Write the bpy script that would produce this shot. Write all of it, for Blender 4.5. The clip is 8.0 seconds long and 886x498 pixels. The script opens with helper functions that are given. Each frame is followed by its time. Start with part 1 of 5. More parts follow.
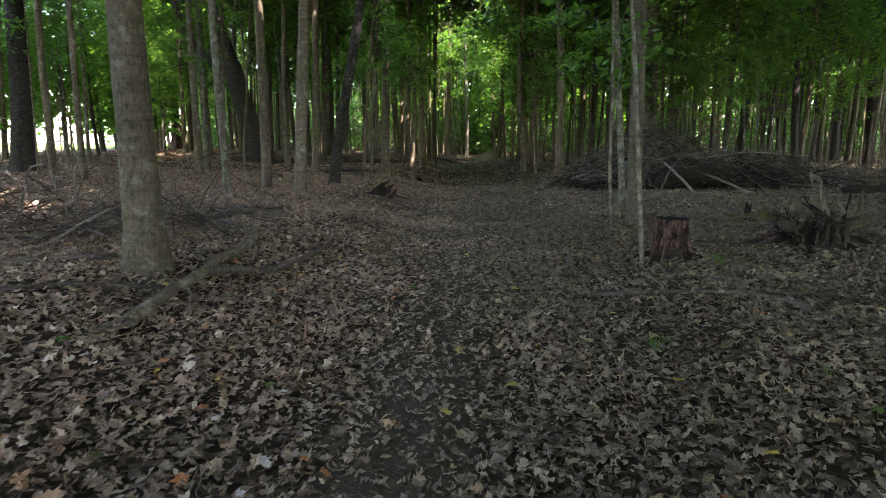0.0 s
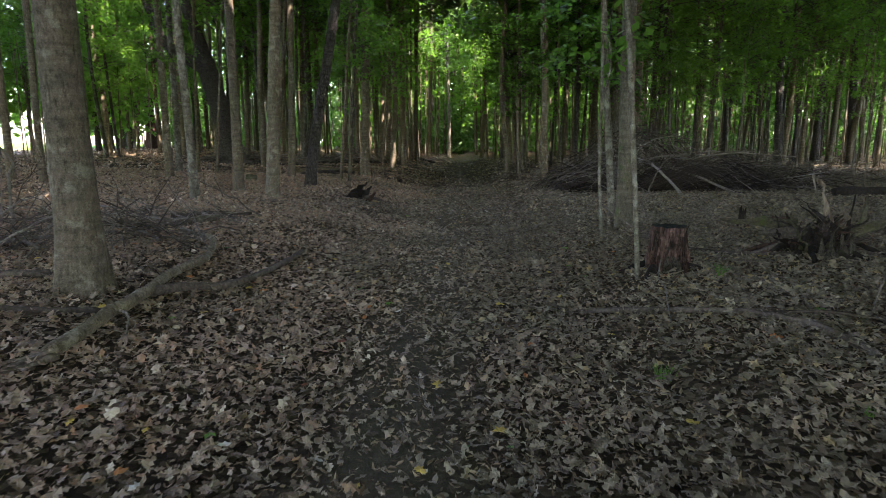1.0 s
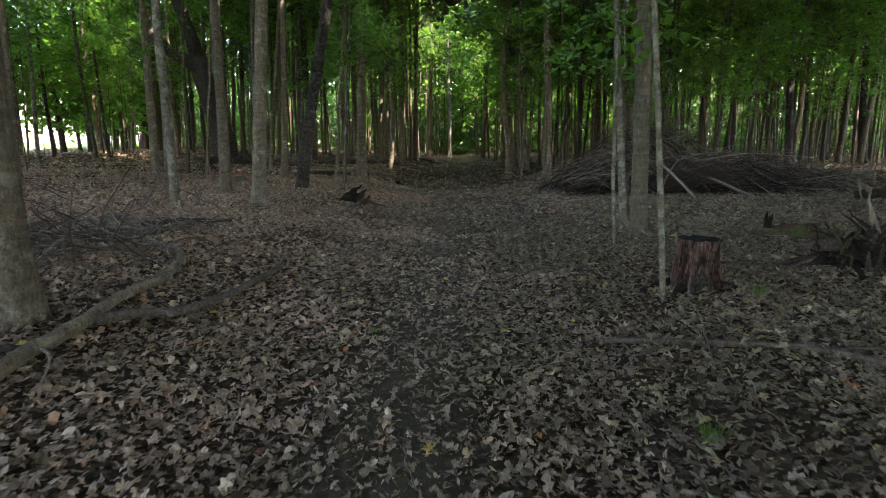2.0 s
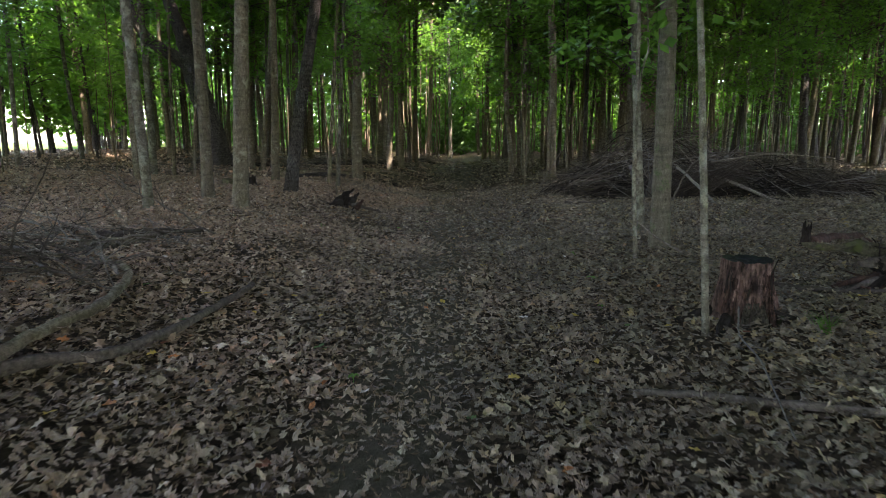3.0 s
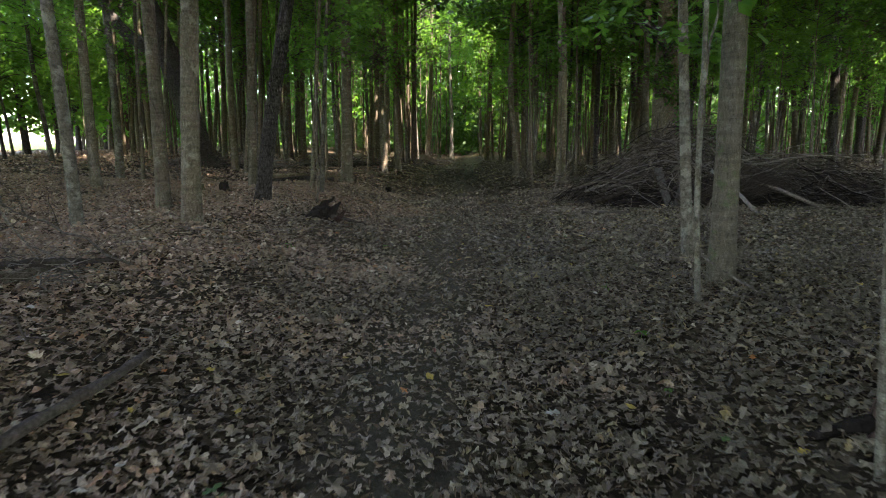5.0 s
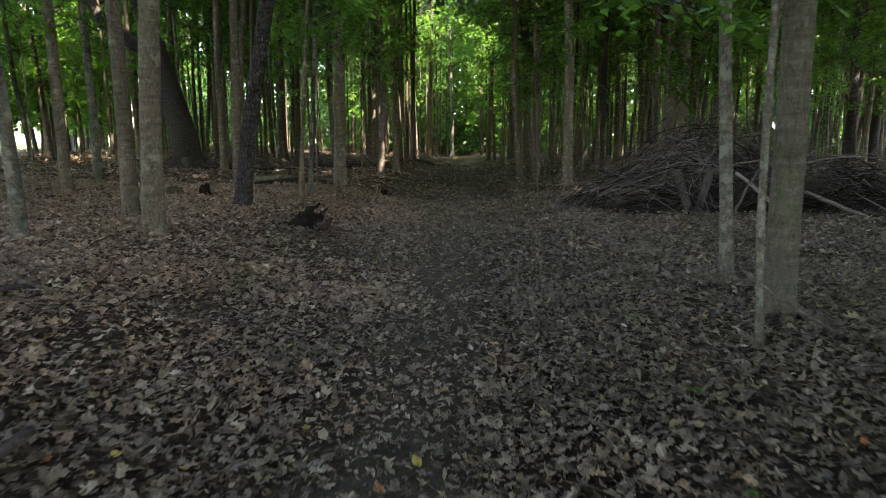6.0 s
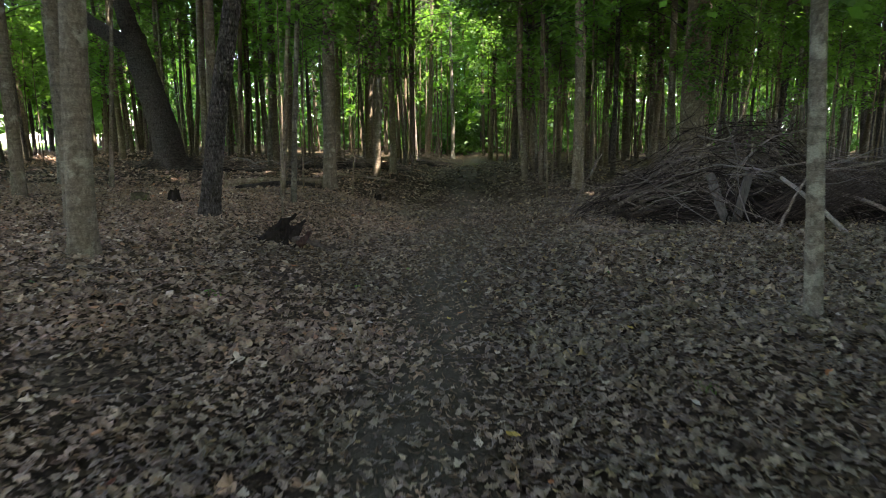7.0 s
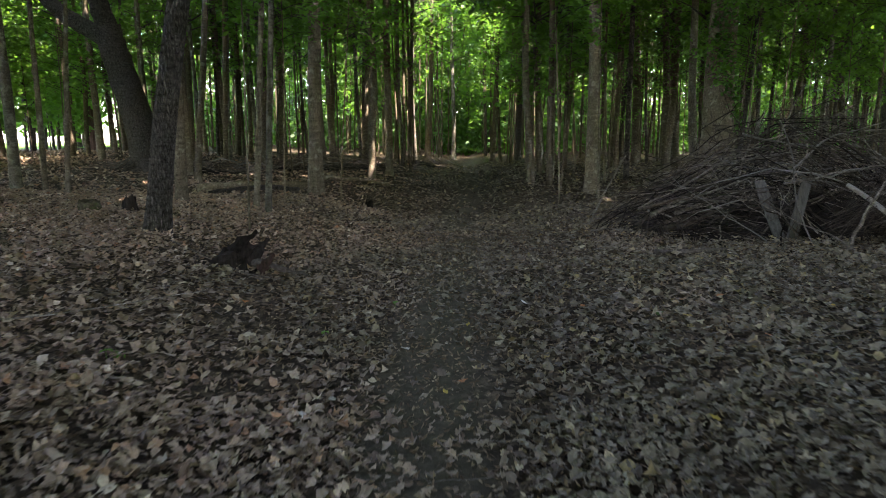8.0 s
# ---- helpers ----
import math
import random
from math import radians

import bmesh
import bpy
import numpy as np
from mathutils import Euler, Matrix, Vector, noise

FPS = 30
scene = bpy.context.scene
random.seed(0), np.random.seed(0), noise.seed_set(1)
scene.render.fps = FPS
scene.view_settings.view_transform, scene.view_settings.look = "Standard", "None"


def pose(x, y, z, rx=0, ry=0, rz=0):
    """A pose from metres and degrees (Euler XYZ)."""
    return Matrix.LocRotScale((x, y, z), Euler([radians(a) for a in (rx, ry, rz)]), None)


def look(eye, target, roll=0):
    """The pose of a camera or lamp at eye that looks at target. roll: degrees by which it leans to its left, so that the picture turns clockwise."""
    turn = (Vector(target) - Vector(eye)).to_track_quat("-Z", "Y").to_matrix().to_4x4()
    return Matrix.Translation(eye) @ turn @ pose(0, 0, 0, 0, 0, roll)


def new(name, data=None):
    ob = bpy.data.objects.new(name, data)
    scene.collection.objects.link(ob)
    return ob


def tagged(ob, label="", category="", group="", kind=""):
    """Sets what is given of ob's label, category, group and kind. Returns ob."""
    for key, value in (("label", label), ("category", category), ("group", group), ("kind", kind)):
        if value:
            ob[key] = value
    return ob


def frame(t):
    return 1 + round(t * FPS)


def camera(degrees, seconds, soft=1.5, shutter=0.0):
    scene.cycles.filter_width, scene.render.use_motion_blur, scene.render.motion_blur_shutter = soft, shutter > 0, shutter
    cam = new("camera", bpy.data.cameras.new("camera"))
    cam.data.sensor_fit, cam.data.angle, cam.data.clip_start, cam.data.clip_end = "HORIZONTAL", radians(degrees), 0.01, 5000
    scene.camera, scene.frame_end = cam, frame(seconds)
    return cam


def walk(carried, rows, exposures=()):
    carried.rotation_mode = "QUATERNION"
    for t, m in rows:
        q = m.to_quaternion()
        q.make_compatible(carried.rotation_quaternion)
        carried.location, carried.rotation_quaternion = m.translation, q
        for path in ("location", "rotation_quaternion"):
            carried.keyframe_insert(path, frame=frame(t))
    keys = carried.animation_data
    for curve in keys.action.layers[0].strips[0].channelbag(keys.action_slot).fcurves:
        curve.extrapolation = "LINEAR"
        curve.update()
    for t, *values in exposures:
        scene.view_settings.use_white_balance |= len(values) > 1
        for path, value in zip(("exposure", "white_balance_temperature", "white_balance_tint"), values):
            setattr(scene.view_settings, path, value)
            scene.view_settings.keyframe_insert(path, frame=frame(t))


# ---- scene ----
# camera and its walk
cam = camera(72.9, 8.0, soft=0.7, shutter=0.4)
METRES, EYE, TILT, LEAN, TURN = 9.0, 1.65, -10.0, 0.0, 0.0
ROWS = [
    (0.0, 0.0, 0.0, 0.0, -0.0, 0.0, 0.0),
    (0.5, 0.0028, 0.0327, 0.0066, -1.44, -0.01, 0.23),
    (1.0, 0.0056, 0.0692, 0.0141, -1.62, -0.03, 0.25),
    (1.5, 0.0092, 0.1134, 0.0225, -1.58, -0.05, 0.26),
    (3.0, 0.0225, 0.2774, 0.052, -1.42, -0.05, 0.27),
    (3.5, 0.0267, 0.3365, 0.0622, -1.35, -0.04, 0.27),
    (4.0, 0.0308, 0.3912, 0.0717, -1.3, -0.04, 0.29),
    (4.5, 0.0354, 0.4467, 0.0818, -1.26, -0.04, 0.29),
    (6.0, 0.0475, 0.6254, 0.1139, -1.15, -0.08, 0.24),
    (6.5, 0.0511, 0.7097, 0.1288, -1.12, -0.09, 0.22),
    (7.0, 0.0546, 0.7961, 0.1439, -1.06, -0.09, 0.25),
    (7.5, 0.0589, 0.8906, 0.1604, -1.01, -0.11, 0.22),
    (8.0, 0.0632, 0.9822, 0.1761, -0.96, -0.09, 0.18),
]
EXPOSURE, KELVIN, TINT = 3.87, 6900, 25
walk(cam, [(t, pose(0, 0, EYE, TILT, LEAN, TURN) @ pose(METRES * x, METRES * y, METRES * z, 90 + pitch, roll, yaw)) for t, x, y, z, yaw, pitch, roll in ROWS],
     exposures=[(0.0, EXPOSURE, KELVIN, TINT), (4.0, EXPOSURE - 0.05, KELVIN, TINT), (8.0, EXPOSURE + 0.04, KELVIN, TINT)])

# ---------------------------------------------------------------- daylight
SUN_DIR = Vector((0.32, -0.45, 0.95)).normalized()      # towards the sun
world = bpy.data.worlds.new("world")
scene.world = world
world.use_nodes = True
wt = world.node_tree
sky = wt.nodes.new("ShaderNodeTexSky")
sky.sky_type = "NISHITA"
sky.sun_disc = False
sky.sun_elevation = math.asin(SUN_DIR.z)
sky.sun_rotation = math.atan2(SUN_DIR.x, SUN_DIR.y)
wt.nodes["Background"].inputs["Strength"].default_value = 0.16
wt.links.new(sky.outputs["Color"], wt.nodes["Background"].inputs["Color"])
sun_data = bpy.data.lights.new("sun", "SUN")
sun_data.energy = 3.2
sun_data.angle = radians(0.53)
sun_data.color = (1.0, 0.93, 0.82)
sun = new("sun", sun_data)
sun.matrix_world = look(SUN_DIR * 60, (0, 0, 0))

rng = np.random.default_rng(7)
rnd = random.Random(11)


# ---------------------------------------------------------------- materials
def nodes_of(name):
    m = bpy.data.materials.new(name)
    m.use_nodes = True
    t = m.node_tree
    return m, t, t.nodes["Principled BSDF"]


def ramp(t, src, stops):
    r = t.nodes.new("ShaderNodeValToRGB")
    while len(r.color_ramp.elements) < len(stops):
        r.color_ramp.elements.new(0.5)
    for e, (p, c) in zip(r.color_ramp.elements, stops):
        e.position, e.color = p, (*c, 1)
    t.links.new(src, r.inputs[0])
    return r.outputs[0]


def noise_tex(t, scale, detail=4, rough=0.55, vec=None):
    n = t.nodes.new("ShaderNodeTexNoise")
    n.inputs["Scale"].default_value, n.inputs["Detail"].default_value, n.inputs["Roughness"].default_value = scale, detail, rough
    if vec is not None:
        t.links.new(vec, n.inputs["Vector"])
    return n.outputs["Fac"]


def coords(t, scale=(1, 1, 1), which="Object"):
    tc = t.nodes.new("ShaderNodeTexCoord")
    mp = t.nodes.new("ShaderNodeMapping")
    mp.inputs["Scale"].default_value = scale
    t.links.new(tc.outputs[which], mp.inputs["Vector"])
    return mp.outputs[0]


def mixc(t, fac, a, b, mode="MIX"):
    m = t.nodes.new("ShaderNodeMix")
    m.data_type, m.blend_type = "RGBA", mode
    for sock, v in ((m.inputs[0], fac), (m.inputs[6], a), (m.inputs[7], b)):
        if isinstance(v, (int, float)):
            sock.default_value = v
        elif isinstance(v, tuple):
            sock.default_value = (*v, 1)
        else:
            t.links.new(v, sock)
    return m.outputs[2]


def math_node(t, op, a, b=0.0):
    m = t.nodes.new("ShaderNodeMath")
    m.operation = op
    for i, v in enumerate((a, b)):
        if isinstance(v, (int, float)):
            m.inputs[i].default_value = v
        else:
            t.links.new(v, m.inputs[i])
    return m.outputs[0]


def bump(t, bsdf, height, strength, dist=0.02):
    b = t.nodes.new("ShaderNodeBump")
    b.inputs["Strength"].default_value, b.inputs["Distance"].default_value = strength, dist
    t.links.new(height, b.inputs["Height"])
    t.links.new(b.outputs[0], bsdf.inputs["Normal"])


def bark_material(name, dark, mid, light, lichen, furrow=1.0, lich=0.55, stretch=0.3, scaly=0.0):
    """Bark: furrows along the stem, mottling, fine specks, blotches of lichen."""
    m, t, b = nodes_of(name)
    vf = coords(t)
    furrows = noise_tex(t, 34, 7, 0.72, coords(t, (1, 1, stretch)))
    rings = noise_tex(t, 10, 5, 0.65, coords(t, (0.35, 0.35, 2.4)))
    mottle = noise_tex(t, 15, 5, 0.7, vf)
    grain = noise_tex(t, 130, 4, 0.65, vf)
    blot = noise_tex(t, 5.5, 6, 0.68, vf)
    c = ramp(t, furrows, [(0.34, dark), (0.5, mid), (0.68, light)])
    if scaly:
        vor = t.nodes.new("ShaderNodeTexVoronoi")
        vor.feature = "DISTANCE_TO_EDGE"
        vor.inputs["Scale"].default_value = 30
        t.links.new(coords(t, (1, 1, 0.32)), vor.inputs["Vector"])
        crack = ramp(t, vor.outputs["Distance"], [(0.0, (0, 0, 0)), (0.22, (1, 1, 1))])
        c = mixc(t, crack, dark, c)
        furrows = math_node(t, "ADD", furrows, math_node(t, "MULTIPLY", crack, scaly))
    c = mixc(t, ramp(t, mottle, [(0.42, (0, 0, 0)), (0.6, (0.7, 0.7, 0.7))]), c, mid)
    c = mixc(t, 0.55, c, ramp(t, rings, [(0.3, (0.22, 0.22, 0.22)), (0.7, (0.8, 0.8, 0.8))]), "OVERLAY")
    c = mixc(t, ramp(t, blot, [(lich, (0, 0, 0)), (lich + 0.1, (0.8, 0.8, 0.8))]), c, lichen)
    c = mixc(t, 0.6, c, ramp(t, grain, [(0.32, (0.12, 0.12, 0.12)), (0.68, (0.85, 0.85, 0.85))]), "OVERLAY")
    oi = t.nodes.new("ShaderNodeObjectInfo")
    tint = ramp(t, oi.outputs["Random"], [(0.0, (0.7, 0.67, 0.64)), (0.5, (1, 1, 1)), (1.0, (1.2, 1.14, 1.04))])
    c = mixc(t, 1.0, c, tint, "MULTIPLY")
    t.links.new(c, b.inputs["Base Color"])
    b.inputs["Roughness"].default_value = 0.92
    b.inputs["Specular IOR Level"].default_value = 0.1
    h = math_node(t, "ADD", math_node(t, "MULTIPLY", furrows, furrow), math_node(t, "MULTIPLY", grain, 0.3))
    h = math_node(t, "ADD", h, math_node(t, "MULTIPLY", rings, 0.5))
    bump(t, b, h, 1.0, 0.025 * furrow)
    return m


BARK_GREY = bark_material("bark_grey", (0.045, 0.036, 0.024), (0.129, 0.108, 0.074), (0.225, 0.195, 0.14), (0.264, 0.247, 0.183), 0.7, 0.55, 0.4)
BARK_PALE = bark_material("bark_pale", (0.042, 0.036, 0.027), (0.103, 0.095, 0.072), (0.177, 0.166, 0.128), (0.23, 0.228, 0.18), 0.5, 0.5, 0.6)
BARK_DARK = bark_material("bark_dark", (0.032, 0.027, 0.023), (0.116, 0.102, 0.088), (0.195, 0.175, 0.153), (0.149, 0.16, 0.136), 1.5, 0.62, 0.25, 0.8)
BARK_OLD = bark_material("bark_old", (0.033, 0.028, 0.023), (0.13, 0.115, 0.099), (0.223, 0.205, 0.181), (0.158, 0.175, 0.147), 1.5, 0.6, 0.2, 0.8)
BARK_MOSSY = bark_material("bark_mossy", (0.047, 0.04, 0.027), (0.112, 0.1, 0.072), (0.177, 0.16, 0.119), (0.088, 0.115, 0.051), 0.9, 0.55, 0.3)


def leaf_material(name, stops, trans=0.45, tint=(0.25, 0.5, 0.03), rough=0.45, island=True):
    """Leaf blade: each leaf its own shade; part of the light passes through."""
    m, t, b = nodes_of(name)
    if island:
        g = t.nodes.new("ShaderNodeNewGeometry")
        src = g.outputs["Random Per Island"]
    else:
        src = t.nodes.new("ShaderNodeObjectInfo").outputs["Random"]
    c = ramp(t, src, stops)
    fine = noise_tex(t, 45, 3, 0.6, coords(t))
    c = mixc(t, 0.45, c, ramp(t, fine, [(0.3, (0.2, 0.2, 0.2)), (0.72, (0.8, 0.8, 0.8))]), "OVERLAY")
    t.links.new(c, b.inputs["Base Color"])
    b.inputs["Roughness"].default_value = rough
    b.inputs["Specular IOR Level"].default_value = 0.12 if rough > 0.6 else 0.28
    if trans:
        tr = t.nodes.new("ShaderNodeBsdfTranslucent")
        tc = mixc(t, 0.75, c, tint)
        t.links.new(tc, tr.inputs["Color"])
        mx = t.nodes.new("ShaderNodeMixShader")
        mx.inputs[0].default_value = trans
        t.links.new(b.outputs[0], mx.inputs[1])
        t.links.new(tr.outputs[0], mx.inputs[2])
        t.links.new(mx.outputs[0], t.nodes["Material Output"].inputs["Surface"])
    return m


def litter_material(name, brown, grey):
    """Dead leaves: patches of red-brown leaves and of greyer, darker ones, each leaf its own shade."""
    m, t, b = nodes_of(name)
    isl = t.nodes.new("ShaderNodeNewGeometry").outputs["Random Per Island"]
    v = coords(t)
    sep = t.nodes.new("ShaderNodeSeparateXYZ")
    t.links.new(v, sep.inputs[0])
    side = math_node(t, "ADD", noise_tex(t, 0.45, 3, 0.5, v), math_node(t, "MULTIPLY", sep.outputs[0], 0.06))      # browner towards -x; greyer towards +x, with that side's shade in the darker tones
    patch = ramp(t, side, [(0.34, (0, 0, 0)), (0.6, (1, 1, 1))])
    c = mixc(t, patch, ramp(t, isl, brown), ramp(t, isl, grey))
    blot = noise_tex(t, 38, 4, 0.62, v)
    c = mixc(t, 0.5, c, ramp(t, blot, [(0.3, (0.22, 0.22, 0.22)), (0.7, (0.78, 0.78, 0.78))]), "OVERLAY")
    t.links.new(c, b.inputs["Base Color"])
    b.inputs["Roughness"].default_value = 0.52
    b.inputs["Specular IOR Level"].default_value = 0.32
    bump(t, b, blot, 0.5, 0.006)
    return m


LEAF_GREEN = leaf_material("leaf_green", [(0, (0.017, 0.053, 0.015)), (0.35, (0.029, 0.077, 0.022)), (0.7, (0.052, 0.114, 0.027)), (1, (0.101, 0.187, 0.031))], 0.46, (0.25, 0.55, 0.045))
# darker copy of the green leaf, with the shade of the wood in its colour
LEAF_SHADED = leaf_material("leaf_deep", [(0, (0.012, 0.031, 0.013)), (0.5, (0.022, 0.055, 0.018)), (1, (0.052, 0.11, 0.028))], 0.36, (0.18, 0.43, 0.038))
LEAF_TOP = leaf_material("leaf_top", [(0, (0.02, 0.048, 0.014)), (0.6, (0.034, 0.074, 0.02)), (1, (0.05, 0.1, 0.026))], 0.1, (0.2, 0.34, 0.06))
LEAF_LITTER = litter_material("leaf_litter",
                              [(0.0, (0.132, 0.084, 0.052)), (0.3, (0.218, 0.147, 0.092)), (0.6, (0.291, 0.204, 0.128)), (0.86, (0.372, 0.268, 0.171)), (0.92, (0.357, 0.172, 0.081)), (0.96, (0.464, 0.345, 0.23)), (1.0, (0.557, 0.447, 0.311))],
                              [(0.0, (0.071, 0.052, 0.03)), (0.3, (0.124, 0.096, 0.057)), (0.6, (0.172, 0.137, 0.084)), (0.9, (0.225, 0.182, 0.112)), (0.95, (0.273, 0.194, 0.072)), (1.0, (0.355, 0.296, 0.194))])
LEAF_CRUMBS = leaf_material("leaf_crumbs", [(0.0, (0.062, 0.041, 0.023)), (0.35, (0.131, 0.089, 0.048)), (0.65, (0.194, 0.135, 0.074)), (0.9, (0.263, 0.19, 0.106)), (1.0, (0.413, 0.31, 0.18))], 0.0, rough=0.75)
GRASS = leaf_material("grass_blade", [(0, (0.05, 0.12, 0.02)), (1, (0.1, 0.2, 0.035))], 0.35, (0.2, 0.4, 0.04), 0.5)


def soil_material():
    """Dark woodland soil with crushed litter; mown grass on the open field."""
    m, t, b = nodes_of("soil")
    v = coords(t)
    big, mid, fine = noise_tex(t, 0.9, 5, 0.6, v), noise_tex(t, 9, 6, 0.65, v), noise_tex(t, 70, 5, 0.7, v)
    soil = ramp(t, mid, [(0.3, (0.022, 0.016, 0.01)), (0.55, (0.045, 0.034, 0.021)), (0.8, (0.09, 0.069, 0.044))])
    vor = t.nodes.new("ShaderNodeTexVoronoi")
    vor.inputs["Scale"].default_value = 22
    t.links.new(v, vor.inputs["Vector"])
    bits = ramp(t, vor.outputs["Color"], [(0.2, (0.022, 0.016, 0.01)), (0.55, (0.065, 0.047, 0.029)), (0.9, (0.19, 0.14, 0.085))])
    c = mixc(t, ramp(t, big, [(0.38, (0.4, 0.4, 0.4)), (0.6, (0.95, 0.95, 0.95))]), soil, bits)
    c = mixc(t, 0.5, c, ramp(t, fine, [(0.3, (0.2, 0.2, 0.2)), (0.7, (0.8, 0.8, 0.8))]), "OVERLAY")
    sep = t.nodes.new("ShaderNodeSeparateXYZ")
    t.links.new(v, sep.inputs[0])
    # trodden, paler earth along the path
    u = math_node(t, "ADD", math_node(t, "SUBTRACT", sep.outputs[0], math_node(t, "MULTIPLY", sep.outputs[1], 0.075)), math_node(t, "MULTIPLY", mid, 0.5))
    worn = ramp(t, math_node(t, "ABSOLUTE", math_node(t, "ADD", u, 0.17)), [(0.2, (0.9, 0.9, 0.9)), (0.6, (0, 0, 0))])
    trodden = mixc(t, 0.5, ramp(t, mid, [(0.3, (0.058, 0.049, 0.031)), (0.55, (0.089, 0.076, 0.049)), (0.8, (0.13, 0.112, 0.074))]), ramp(t, fine, [(0.3, (0.2, 0.2, 0.2)), (0.7, (0.8, 0.8, 0.8))]), "OVERLAY")
    c = mixc(t, worn, c, trodden)
    edge = math_node(t, "ADD", sep.outputs[0], math_node(t, "MULTIPLY", big, 5.0))
    lawn_mask = math_node(t, "LESS_THAN", edge, -23.5)
    c = mixc(t, lawn_mask, c, ramp(t, mid, [(0.3, (0.07, 0.14, 0.025)), (0.7, (0.12, 0.21, 0.04))]))
    t.links.new(c, b.inputs["Base Color"])
    b.inputs["Roughness"].default_value = 0.95
    b.inputs["Specular IOR Level"].default_value = 0.08
    bump(t, b, math_node(t, "ADD", mid, math_node(t, "MULTIPLY", fine, 0.5)), 0.7, 0.02)
    return m


SOIL = soil_material()


def wood_material(name, stops, scale=(1, 1, 0.08), bumpy=0.6, moss=None, moss_from=0.55, freq=30):
    m, t, b = nodes_of(name)
    fib = noise_tex(t, freq, 6, 0.7, coords(t, scale))
    blot = noise_tex(t, 6, 5, 0.6, coords(t))
    c = ramp(t, fib, stops)
    if moss:
        c = mixc(t, ramp(t, blot, [(moss_from, (0, 0, 0)), (moss_from + 0.12, (0.9, 0.9, 0.9))]), c, moss)
    own = math_node(t, "MULTIPLY", math_node(t, "ADD", t.nodes.new("ShaderNodeObjectInfo").outputs["Random"], t.nodes.new("ShaderNodeNewGeometry").outputs["Random Per Island"]), 0.5)
    c = mixc(t, 1.0, c, ramp(t, own, [(0.15, (0.5, 0.47, 0.44)), (0.5, (1, 1, 1)), (0.85, (1.4, 1.38, 1.32))]), "MULTIPLY")
    t.links.new(c, b.inputs["Base Color"])
    b.inputs["Roughness"].default_value = 0.9
    b.inputs["Specular IOR Level"].default_value = 0.1
    bump(t, b, math_node(t, "ADD", fib, math_node(t, "MULTIPLY", blot, 0.4)), bumpy, 0.02)
    return m


STUMP_WOOD = wood_material("stump_wood", [(0.36, (0.014, 0.009, 0.007)), (0.48, (0.06, 0.037, 0.028)), (0.6, (0.14, 0.088, 0.068)), (0.7, (0.22, 0.15, 0.12)), (0.8, (0.42, 0.36, 0.31))], (1, 1, 0.22), 1.0, (0.014, 0.009, 0.007), 0.56)
STUMP_TOP = wood_material("stump_top", [(0.3, (0.012, 0.014, 0.011)), (0.7, (0.034, 0.038, 0.03))], (1, 1, 1), 0.8, (0.03, 0.042, 0.02), 0.52, 14)
STUMP_BARK = wood_material("stump_bark", [(0.36, (0.014, 0.012, 0.009)), (0.55, (0.057, 0.05, 0.036)), (0.75, (0.149, 0.13, 0.095))], (1, 1, 0.4), 1.0, (0.057, 0.06, 0.03), 0.64, 70)
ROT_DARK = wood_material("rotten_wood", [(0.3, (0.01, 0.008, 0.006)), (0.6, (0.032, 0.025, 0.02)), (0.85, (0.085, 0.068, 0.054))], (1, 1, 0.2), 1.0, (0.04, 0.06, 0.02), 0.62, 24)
ROT_PALE = wood_material("weathered_wood", [(0.3, (0.05, 0.04, 0.027)), (0.55, (0.16, 0.132, 0.095)), (0.85, (0.34, 0.295, 0.23))], (1, 1, 0.12), 0.8, (0.16, 0.18, 0.045), 0.6, 24)
ROT_RED = wood_material("red_rot", [(0.3, (0.03, 0.018, 0.013)), (0.6, (0.09, 0.052, 0.038)), (0.85, (0.17, 0.11, 0.08))], (1, 1, 0.12), 0.8)
STICK_GREY = wood_material("stick_grey", [(0.3, (0.054, 0.045, 0.036)), (0.52, (0.149, 0.127, 0.1)), (0.75, (0.365, 0.321, 0.263))], (1, 1, 1), 0.5)
STICK_BROWN = wood_material("stick_brown", [(0.3, (0.035, 0.027, 0.021)), (0.55, (0.09, 0.072, 0.056)), (0.85, (0.188, 0.156, 0.125))], (1, 1, 1), 0.5)
STICK_PALE = wood_material("stick_pale", [(0.3, (0.09, 0.08, 0.068)), (0.55, (0.18, 0.163, 0.14)), (0.85, (0.31, 0.285, 0.25))], (1, 1, 1), 0.5)
PLANK = wood_material("plank_wood", [(0.3, (0.049, 0.043, 0.037)), (0.55, (0.098, 0.09, 0.077)), (0.85, (0.161, 0.15, 0.133))], (1, 1, 0.06), 0.6)
MOSS_LOG = wood_material("mossy_log", [(0.3, (0.03, 0.026, 0.016)), (0.55, (0.09, 0.08, 0.048)), (0.8, (0.2, 0.18, 0.11))], (1, 1, 1), 0.9, (0.085, 0.1, 0.028), 0.55)


